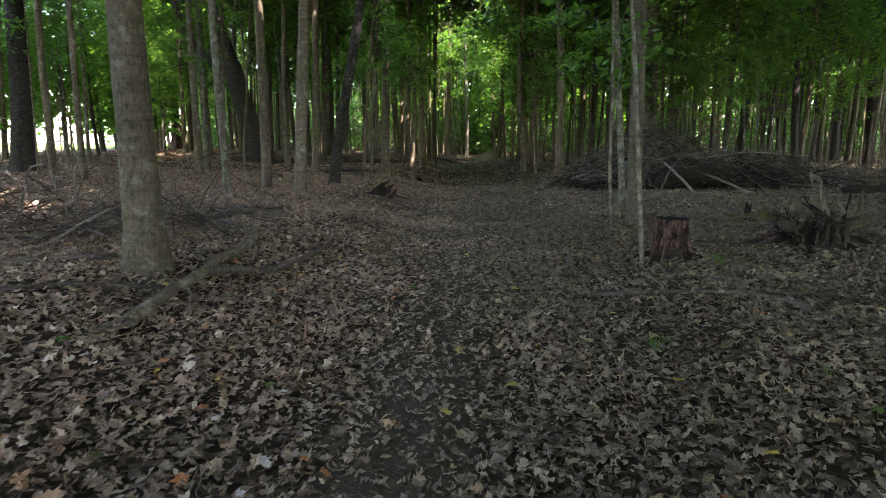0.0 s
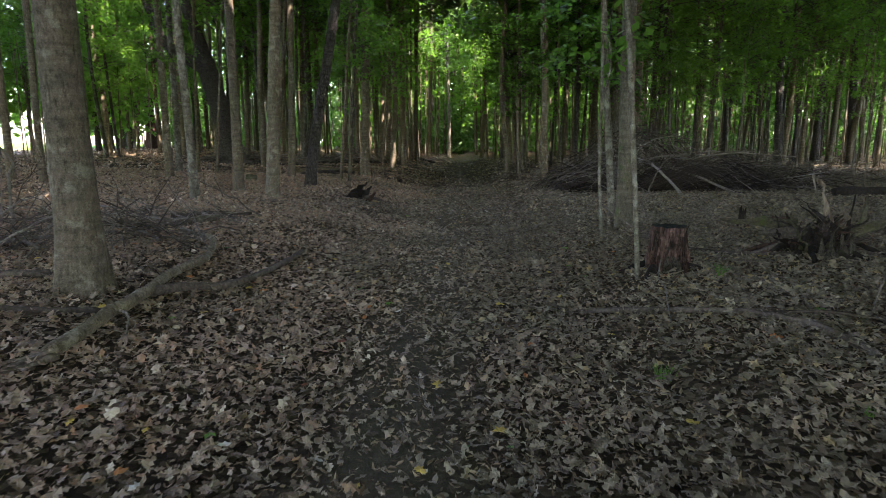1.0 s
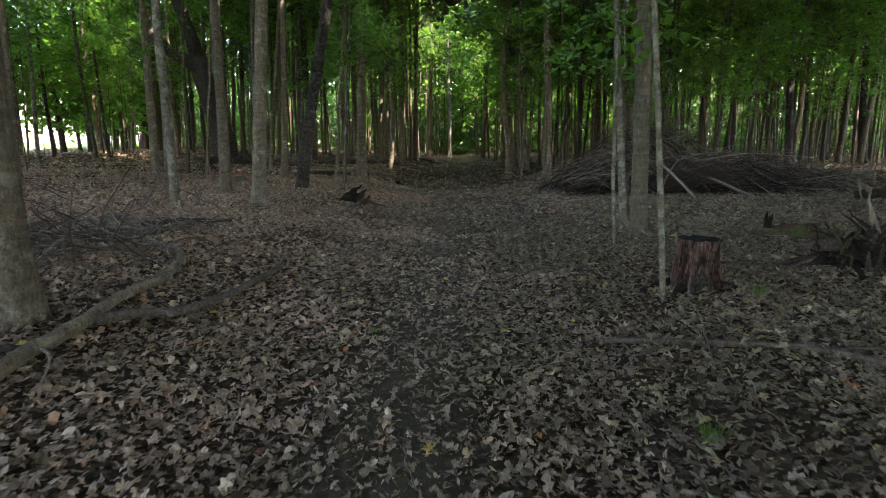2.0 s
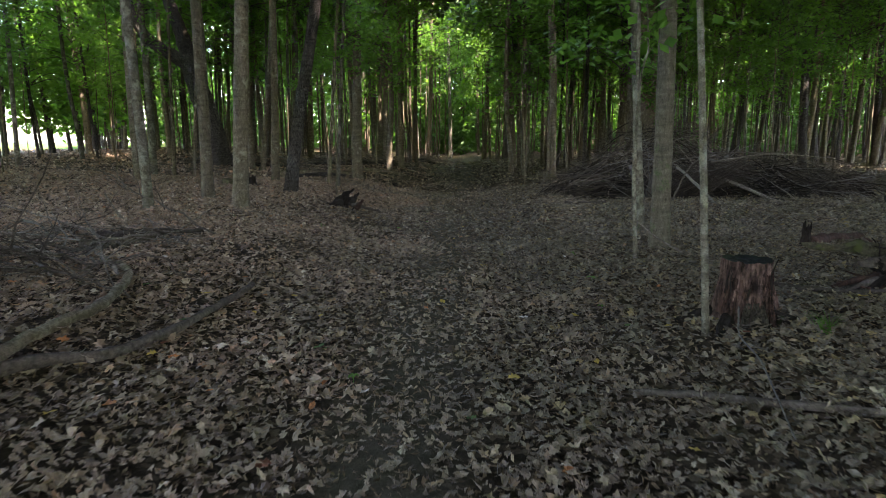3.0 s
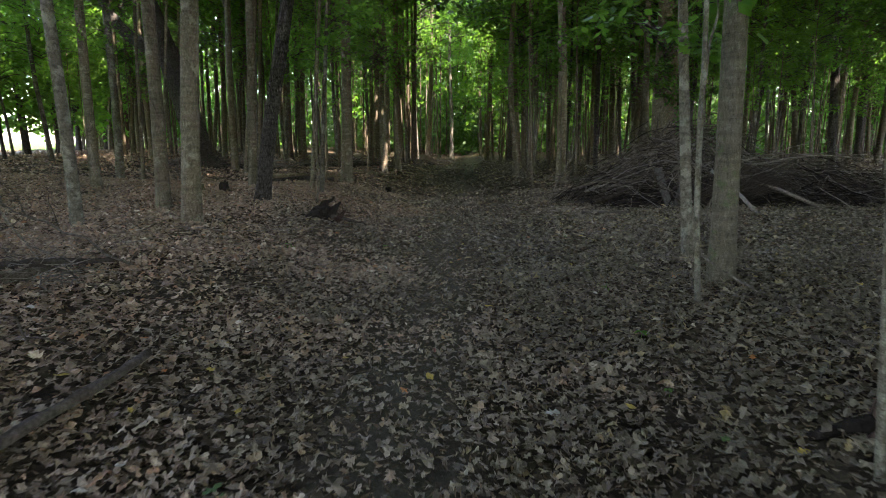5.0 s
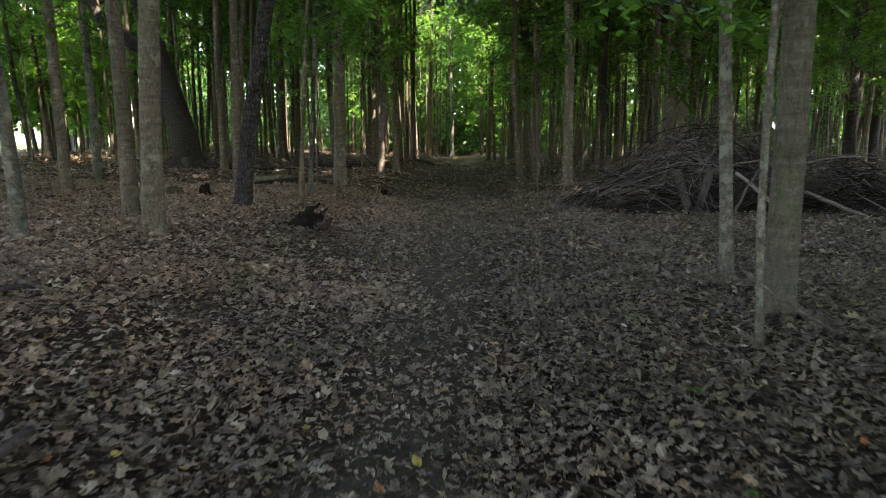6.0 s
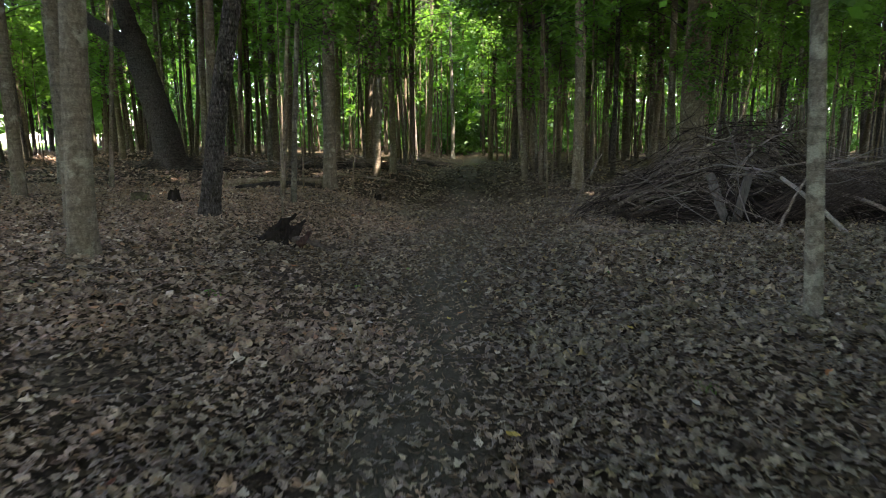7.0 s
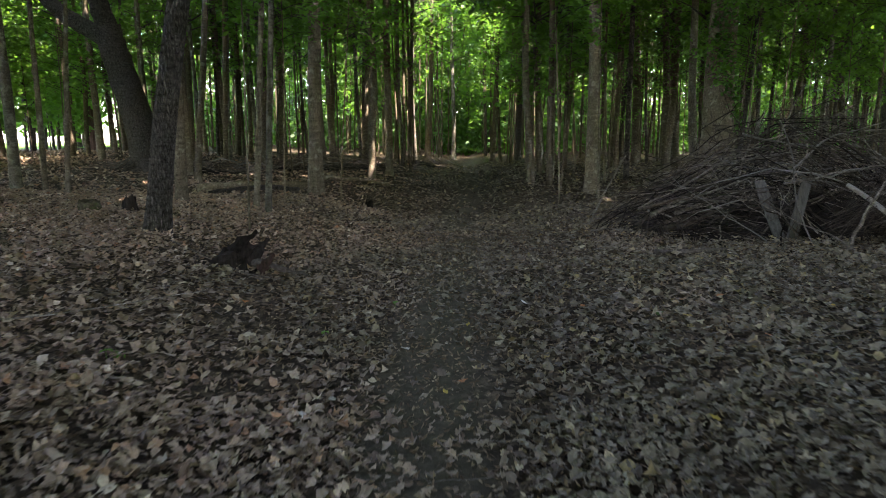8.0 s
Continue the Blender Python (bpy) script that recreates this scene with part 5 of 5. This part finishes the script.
def rotten_root_stump():
    """The torn, rotten stump with its upturned roots."""
    x, y = 5.02, 8.15
    e = thing("rotten_stump", x, y, gz(x, y) - 0.03, "torn rotten stump with jagged upright roots and moss", "stump")
    v, q, rim = stump_shell(0.5, 0.26, 0.36, 44, 12, 0.25, 0.1, 9, 0.5)
    linked("body", mesh_arrays("body", v, [q], ROT_DARK), e)
    dv, df = disc(rim, 0.1, 3)
    linked("heart", mesh_arrays("heart", dv, df, ROT_DARK), e)
    g = random.Random(5)
    for k in range(90):
        a = g.uniform(-3.6, 0.6)
        r = g.uniform(0.1, 0.42)
        out = g.uniform(0.05, 0.42)
        turn = a + g.gauss(0, 0.7)
        h = g.uniform(0.05, 0.3)
        low = g.uniform(0.02, 0.4)
        mat = (ROT_DARK, STICK_BROWN, ROT_DARK, ROT_RED, MOSS_LOG, ROT_DARK)[k % 6]
        shard("shard", (r * math.cos(a), r * math.sin(a) * 0.8, low), (r * math.cos(a) + out * math.cos(turn), (r * math.sin(a) + out * math.sin(turn)) * 0.8, low + h - 0.4 * out * (k % 3 == 0)), g.uniform(0.012, 0.036), g.uniform(0.008, 0.02), mat, e, 100 + k)
    for k in range(9):
        shard("shard", (g.uniform(-0.3, 0.35), g.uniform(-0.3, 0.1), 0.32), (g.uniform(-0.42, 0.4), g.uniform(-0.3, 0.1), g.uniform(0.5, 0.78)), g.uniform(0.015, 0.04), 0.018, (STICK_BROWN, ROT_DARK, MOSS_LOG)[k % 3], e, 220 + k)
    for k in range(6):
        a = -2.1 + 0.2 * k
        shard("bark_slab", (0.5 * math.cos(a), 0.5 * math.sin(a), 0.02), (0.42 * math.cos(a + 0.1), 0.42 * math.sin(a), 0.24 + 0.06 * (k % 3)), 0.06, 0.02, STUMP_BARK, e, 180 + k, "flaking grey bark")
    shard("shard", (0.22, -0.1, 0.35), (0.02, -0.08, 0.98), 0.045, 0.03, ROT_PALE, e, 141, "tall pale broken root")
    shard("shard", (0.04, -0.08, 0.92), (-0.14, -0.08, 1.06), 0.032, 0.024, ROT_PALE, e, 147)
    shard("shard", (-0.12, -0.1, 1.05), (-0.05, -0.12, 0.74), 0.018, 0.014, ROT_PALE, e, 142)
    shard("shard", (0.38, -0.15, 0.1), (0.4, -0.1, 0.92), 0.04, 0.025, ROT_DARK, e, 143, "dark upright root")
    shard("shard", (0.34, -0.18, 0.5), (0.22, -0.15, 0.66), 0.04, 0.02, ROT_PALE, e, 148)
    shard("shard", (0.58, 0.0, 0.3), (1.12, -0.05, 0.5), 0.075, 0.03, MOSS_LOG, e, 144, "mossy split root")
    shard("shard", (0.62, 0.0, 0.32), (0.78, 0.0, 0.88), 0.08, 0.03, MOSS_LOG, e, 145, "pale mossy splinter")
    shard("root", (0.35, -0.1, 0.3), (0.75, 0.0, 0.36), 0.09, 0.06, MOSS_LOG, e, 149)
    shard("root", (-0.2, 0.05, 0.36), (-0.95, 0.2, 0.62), 0.1, 0.06, MOSS_LOG, e, 146, "mossy root reaching sideways")
    shard("root", (-0.2, -0.05, 0.3), (-0.85, -0.05, 0.42), 0.09, 0.05, STICK_BROWN, e, 150)
    for k in range(14):
        a = g.uniform(-3.6, 0.5)
        h = Heap()
        ln = g.uniform(0.3, 0.7)
        h.add(*crooked((0.4 * math.cos(a), 0.36 * math.sin(a), 0.16), ((0.45 + ln) * math.cos(a), (0.4 + ln) * math.sin(a), 0.0), 0.045, 0.012, 0.12, 7, 7, 200 + k))
        linked("root", h.mesh("root", (ROT_DARK, STICK_BROWN, ROT_RED)[k % 3], True), e)


rotten_root_stump()


def small_rotten_stump(x, y, r, h, label, seed, mat=None, top_mat=None, jag=0.9):
    e = thing("rotten_stump", x, y, gz(x, y) - 0.02, label, "stump")
    v, q, rim = stump_shell(r, r * 0.62, h, 22, 7, 0.2, 0.06, seed, jag)
    linked("body", mesh_arrays("body", v, [q], mat or ROT_DARK), e)
    dv, df = disc(rim, 0.06, seed)
    linked("heart", mesh_arrays("heart", dv, df, top_mat or ROT_DARK), e)
    return e


ls = small_rotten_stump(-1.62, 15.8, 0.27, 0.26, "black rotten stump with a leaning top beside the path", 21, None, None, 0.45)
shard("shard", (-0.2, -0.06, 0.05), (0.2, -0.04, 0.5), 0.12, 0.1, ROT_DARK, ls, 300)
shard("shard", (0.06, -0.08, 0.06), (0.32, -0.02, 0.36), 0.11, 0.08, ROT_DARK, ls, 304)
shard("shard", (0.0, -0.1, 0.12), (-0.5, -0.16, 0.12), 0.13, 0.1, ROT_DARK, ls, 301)
shard("shard", (0.24, -0.16, 0.02), (0.42, -0.2, 0.2), 0.08, 0.05, ROT_RED, ls, 305)
shard("root", (0.15, -0.1, 0.1), (0.75, -0.3, 0.02), 0.05, 0.05, STICK_BROWN, ls, 302)
shard("root", (-0.2, -0.1, 0.1), (-0.6, -0.3, 0.0), 0.06, 0.04, ROT_DARK, ls, 303)
small_rotten_stump(5.36, 10.5, 0.085, 0.3, "black broken stub at the end of a log", 22)
small_rotten_stump(-4.72, 19.5, 0.17, 0.26, "small dark rotten stump in leaf litter", 23)
small_rotten_stump(-5.3, 19.3, 0.26, 0.2, "low mossy stump in leaf litter", 24, MOSS_LOG, MOSS_LOG, 0.4)
small_rotten_stump(-5.25, 24.2, 0.08, 0.3, "pale freshly broken stub among trunks", 25, ROT_PALE, ROT_PALE, 0.5)
small_rotten_stump(-0.9, 22.8, 0.12, 0.16, "small dark stub beside the path", 26)


# ---------------------------------------------------------------- trees with a shape of their own
def old_tree():
    """The huge old tree with a heavy limb that bends down and up again."""
    x, y = -9.1, 30.0
    e = thing("tree", x, y, gz(x, y) - 0.05, "huge old tree with a heavy low bent limb", "tree")

    def bough(name, pts, r0, r1, sides, label=""):
        p = np.array(pts)
        s = np.linspace(0, 1, 30)
        k = np.linspace(0, 1, len(p))
        q = np.stack([np.interp(s, k, p[:, i]) for i in range(3)], 1)
        for _ in range(3):
            q[1:-1] = (q[:-2] + 2 * q[1:-1] + q[2:]) / 4
        r = (r0 + (r1 - r0) * s) * (1 + 0.45 * np.exp(-np.maximum(q[:, 2], 0) / 0.5))
        v, f = tube(q, r, sides, True, 1 + rng.normal(0, 0.045, (30, sides)))
        linked(name, mesh_arrays(name, v, f, BARK_OLD, True), e, label)

    bough("trunk", [(0.0, 0, -0.1), (-0.2, 0, 1.2), (-0.55, 0, 2.7), (-0.95, 0, 4.1), (-1.1, 0, 4.8)], 0.5, 0.4, 26)
    bough("limb", [(-0.95, -0.1, 4.3), (-1.5, -0.3, 4.65), (-2.1, -0.4, 5.0), (-2.7, -0.45, 5.5), (-3.2, -0.5, 6.4), (-3.5, -0.5, 8.0)], 0.3, 0.16, 16, "thick dark bent limb")
    bough("limb", [(-1.0, 0.0, 4.4), (-1.3, -0.1, 5.7), (-1.75, -0.1, 7.0), (-2.1, 0, 8.6), (-2.5, 0, 12.0)], 0.34, 0.14, 16)
    cm, lm = HIGH[1]
    m = pose(-1.8, 0, 3.5) @ Matrix.Diagonal((1.3, 1.3, 1, 1))
    tagged(linked("branchwork", lm, e, m=m), kind="stuff")
    linked("crown", cm, e, m=m)
    for k in range(8):
        a = k * 0.8
        h = Heap()
        h.add(*crooked((0.55 * math.cos(a), 0.55 * math.sin(a), 0.35), (1.15 * math.cos(a + 0.2), 1.15 * math.sin(a + 0.2), -0.02), 0.17, 0.05, 0.05, 6, 8, 400 + k))
        linked("root", h.mesh("root", BARK_OLD, True), e)


old_tree()


def ivy_tree():
    """The thick straight trunk behind the brush heap, ivy climbing it."""
    x, y = 9.0, 26.75
    e = thing("tree", x, y, gz(x, y) - 0.05, "thick smooth grey trunk with climbing ivy", "tree")
    me, _ = trunk_mesh("trunk", 0.45, 17, BARK_GREY, (-0.03, 0), 26, 30, 0.06, 1.35, 5)
    linked("trunk", me, e)
    # dense crown above the view, moved off the trunk to shade the heap
    cm, lm = THICK[0]
    m = pose(2.0, -2.0, 0) @ Matrix.Diagonal((1.3, 1.3, 1, 1))
    tagged(linked("branchwork", lm, e, m=m), kind="stuff")
    linked("crown", cm, e, m=m)
    n = 900
    z = rng.uniform(1.6, 8, n)
    a = -1.2 + 0.9 * np.sin(1.1 * z) + rng.normal(0, 0.45, n)
    r = 0.45 * (1 - 0.62 * z / 17) + rng.uniform(0.0, 0.14, n)
    pts = np.stack([-0.03 * z + r * np.cos(a), r * np.sin(a), z], 1)
    v, f = leaf_blades(pts, 0.12, 0.2, 9)
    linked("ivy", mesh_arrays("ivy", v, [f], LEAF_SHADED), e, "dark green ivy leaves")


ivy_tree()


def crooked_sapling():
    """The thin pale stem beside the mossy-footed maple, bent a little at head height."""
    x, y = 2.77, 9.77
    e = thing("sapling", x, y, gz(x, y) - 0.02, "thin pale sapling bent a little at head height", "tree")
    z = np.linspace(0, 5.6, 34)
    xx = np.interp(z, (0, 0.45, 0.8, 1.45, 1.72, 2.0, 3.0, 5.6), (0, -0.03, -0.06, -0.078, -0.08, -0.075, -0.1, -0.2))
    xx[1:-1] = (xx[:-2] + 2 * xx[1:-1] + xx[2:]) / 4
    knot = 1 + 0.3 * np.exp(-((z - 1.72) / 0.06) ** 2) + 0.25 * np.exp(-z * 8)
    v, f = tube(np.stack([xx, 0.02 * z, z], 1), 0.029 * (1 - 0.1 * z) * knot, 10, True, 1 + rng.normal(0, 0.04, (34, 10)))
    linked("trunk", mesh_arrays("trunk", v, f, BARK_PALE, True), e)
    v, f = crooked((-0.08, 0.035, 1.74), (0.16, 0.4, 3.6), 0.014, 0.006, 0.04, 8, 7, 5)
    linked("limb", mesh_arrays("limb", v, f, BARK_PALE, True), e)
    pts = np.stack([rng.normal(0.35, 0.3, 60), rng.normal(0.3, 0.35, 60), rng.normal(3.0, 0.25, 60)], 1)
    v, f = leaf_blades(pts, 0.15, 0.6, 3)
    linked("crown", mesh_arrays("crown", v, [f], LEAF_GREEN), e)


crooked_sapling()


def snag():
    x, y = -21.6, 49.5
    e = thing("snag", x, y, gz(x, y) - 0.05, "broken reddish dead trunk in full sun", "tree")
    v, q, rim = stump_shell(0.5, 0.3, 3.9, 18, 16, 0.15, 0.05, 61, 0.35)
    linked("trunk", mesh_arrays("trunk", v, [q], ROT_RED), e)
    dv, df = disc(rim, 0.2, 4)
    linked("top", mesh_arrays("top", dv, df, ROT_RED), e)


snag()


def young_tree(x, y, height, turn, label, lean=0.0, lift=0.0, size=1.0):
    """An understorey maple: a thin stem with flat sprays of leaves."""
    e = thing("sapling", x, y, gz(x, y) - 0.02, label, "tree", "understorey saplings")
    me, _ = trunk_mesh("trunk", 0.022 * size, height, BARK_GREY, (lean, 0), 7, 12, 0.05, 1.2, int(abs(x * 31 + y * 7)))
    linked("trunk", me, e)
    cm, lm = YOUNG[turn % 4]
    m = pose(lean * 3, 0, lift, 0, 0, turn) @ Matrix.Diagonal((size, size, 1, 1))
    tagged(linked("branchwork", lm, e, m=m), kind="stuff")
    linked("crown", cm, e, m=m)


UNDER = "thin understorey maple with sprays of green leaves"
g = random.Random(4)
for k in range(64):
    while True:
        yy = g.uniform(17, 33)
        xx = g.uniform(-0.75 * yy, 0.75 * yy)
        if abs(xx - 0.045 * yy) > 2.4 and math.hypot(xx - 7.1, yy - 18.4) > 4.2 and xx > -17 and math.hypot(xx + 8.5, yy - 26) > 5.5:
            break
    young_tree(xx, yy, g.uniform(4.0, 6.0), g.randrange(360), UNDER, g.uniform(-0.05, 0.05), g.uniform(-0.1, 1.0) if yy > 22 else g.uniform(0.8, 1.6), g.uniform(0.8, 1.3))


# ---------------------------------------------------------------- small green plants and bright leaves
def grass_tuft(x, y, blades, length, label, seed):
    gg = np.random.default_rng(seed)
    h = Heap()
    for k in range(blades):
        a, ln = gg.uniform(0, 6.28), length * gg.uniform(0.5, 1.0)
        out = ln * gg.uniform(0.3, 0.75)
        s = np.linspace(0, 1, 5)
        bx, by = gg.normal(0, 0.025, 2)
        c = np.stack([bx + out * s ** 1.5 * math.cos(a), by + out * s ** 1.5 * math.sin(a), ln * (s - 0.45 * s ** 2)], 1)
        w = 0.004 * (1 - s * 0.95)
        side = np.array([-math.sin(a), math.cos(a), 0])
        v = np.concatenate([c + side * w[:, None], c - side * w[:, None]])
        i = np.arange(4)
        h.add(v, [np.stack([i, i + 1, i + 6, i + 5], 1)])
    ob = linked("grass_tuft", h.mesh("grass_tuft", GRASS), m=pose(x, y, gz(x, y)))
    tagged(ob, label, "grass", "grass tufts", "stuff")


grass_tuft(1.70, 4.55, 60, 0.2, "small pale green grass tuft in leaf litter", 1)
grass_tuft(3.22, 6.85, 60, 0.3, "bright green grass tuft beside a stump", 2)
grass_tuft(2.24, 10.85, 26, 0.14, "thin green grass tuft in leaf litter", 3)
grass_tuft(-1.6, 12.95, 18, 0.1, "thin green grass tuft in leaf litter", 4)
grass_tuft(2.42, 3.58, 24, 0.12, "thin green grass tuft in leaf litter", 5)


def seedling(x, y, n, size, label, seed):
    e = thing("seedling", x, y, gz(x, y) + 0.01, label, "plant", "green seedlings")
    gg = np.random.default_rng(seed)
    for k in range(n):
        a = 6.28 * k / n + gg.uniform(-0.4, 0.4)
        ln = size * gg.uniform(0.7, 1.1)
        half = BEECH[:, 1] * 1.5
        v = np.stack([BEECH[:, 0] * ln, half * ln, 0.05 + 0.3 * ln * BEECH[:, 0] - 0.5 * ln * BEECH[:, 0] ** 2 + 0.3 * np.abs(half) * ln], 1)
        v = np.stack([v[:, 0] * math.cos(a) - v[:, 1] * math.sin(a), v[:, 0] * math.sin(a) + v[:, 1] * math.cos(a), v[:, 2]], 1)
        r = np.arange(1, len(v))
        linked("leaf", mesh_arrays("leaf", v, [np.stack([np.zeros(len(r), int), r, np.roll(r, -1)], 1)], GRASS), e)
    h = Heap()
    h.add(*crooked((0, 0, -0.02), (0, 0, 0.055), 0.002, 0.002, 0.02, 3, 4, seed))
    linked("stem", h.mesh("stem", GRASS), e)


for k, (x, y, n, sz) in enumerate(((-2.54, 3.83, 5, 0.06), (2.27, 2.93, 4, 0.05), (-1.13, 3.71, 3, 0.04), (-0.33, 6.57, 5, 0.05), (2.08, 9.24, 4, 0.06), (0.18, 14.94, 4, 0.05), (-0.36, 13.93, 3, 0.05), (-1.64, 12.88, 3, 0.05), (-2.0, 5.35, 4, 0.04), (3.35, 5.4, 5, 0.05), (1.9, 8.2, 4, 0.04))):
    seedling(x, y, n, sz, "tiny bright green seedling among dead leaves", 30 + k)


def bright_leaf(x, y, size, colour, shape, label, seed):
    m = BRIGHT.get(colour) or BRIGHT.setdefault(colour, leaf_material("leaf_" + colour, [(0, TINTS[colour]), (1, TINTS[colour])], 0.12, TINTS[colour], 0.6, False))
    gg = np.random.default_rng(seed)
    v = np.stack([(shape[:, 0] - 0.5) * size, shape[:, 1] * size, 0.012 + gg.normal(0, 0.05, len(shape)) * size + 0.25 * size * shape[:, 1] ** 2], 1)
    r = np.arange(1, len(v))
    ob = linked("leaf", mesh_arrays("fallen_leaf", v, [np.stack([np.zeros(len(r), int), r, np.roll(r, -1)], 1)], m), m=pose(x, y, gz(x, y) + 0.04, gg.uniform(-15, 15), gg.uniform(-15, 15), gg.uniform(0, 360)))
    ob.name = "fallen_leaf"
    tagged(ob, label, "leaf", "bright fallen leaves")


BRIGHT = {}
TINTS = {"yellow": (0.45, 0.31, 0.06), "orange": (0.42, 0.16, 0.05), "green": (0.09, 0.15, 0.04), "pale": (0.5, 0.45, 0.36), "rust": (0.2, 0.075, 0.035)}
PLACES = ((0.46, 3.81, "yellow"), (-0.71, 2.85, "orange"), (1.65, 2.81, "yellow"), (-1.22, 2.56, "orange"), (-1.87, 3.81, "orange"), (0.46, 5.92, "green"), (-0.68, 7.21, "green"), (-0.51, 6.48, "orange"),
          (-1.62, 6.67, "orange"), (-1.62, 5.82, "orange"), (0.35, 8.6, "yellow"), (-0.3, 9.0, "yellow"), (1.1, 8.0, "pale"))
for k, (x, y, c) in enumerate(PLACES):
    bright_leaf(x, y, 0.1, c, (MAPLE, BEECH, OAK)[k % 3], c + " fallen leaf lying on brown litter", 60 + k)
for k in range(110):
    g = random.Random(1000 + k)
    yy = g.uniform(2.2, 15)
    xx = g.uniform(-0.55, 0.5) * yy + (-0.8 if k % 3 else 0.3)
    c = g.choice(("yellow", "orange", "rust", "pale", "orange", "yellow", "green"))
    bright_leaf(xx, yy, g.uniform(0.06, 0.1), c, (MAPLE, BEECH, OAK)[k % 3], c + " fallen leaf lying on brown litter", 2000 + k)
# loose twigs scattered over the litter
for k in range(120):
    g = random.Random(3000 + k)
    yy = g.uniform(2, 17)
    xx = g.uniform(-0.65, 0.65) * yy
    s = g.uniform(0.3, 0.9)
    tagged(linked("twig", TWIGS[k % 6], m=pose(xx, yy, gz(xx, yy) + 0.045, 0, g.uniform(-4, 4), g.uniform(0, 360)) @ Matrix.Diagonal((s, s, s * 0.5, 1))), "thin dry twig lying on leaf litter", "twig", "scattered twigs")
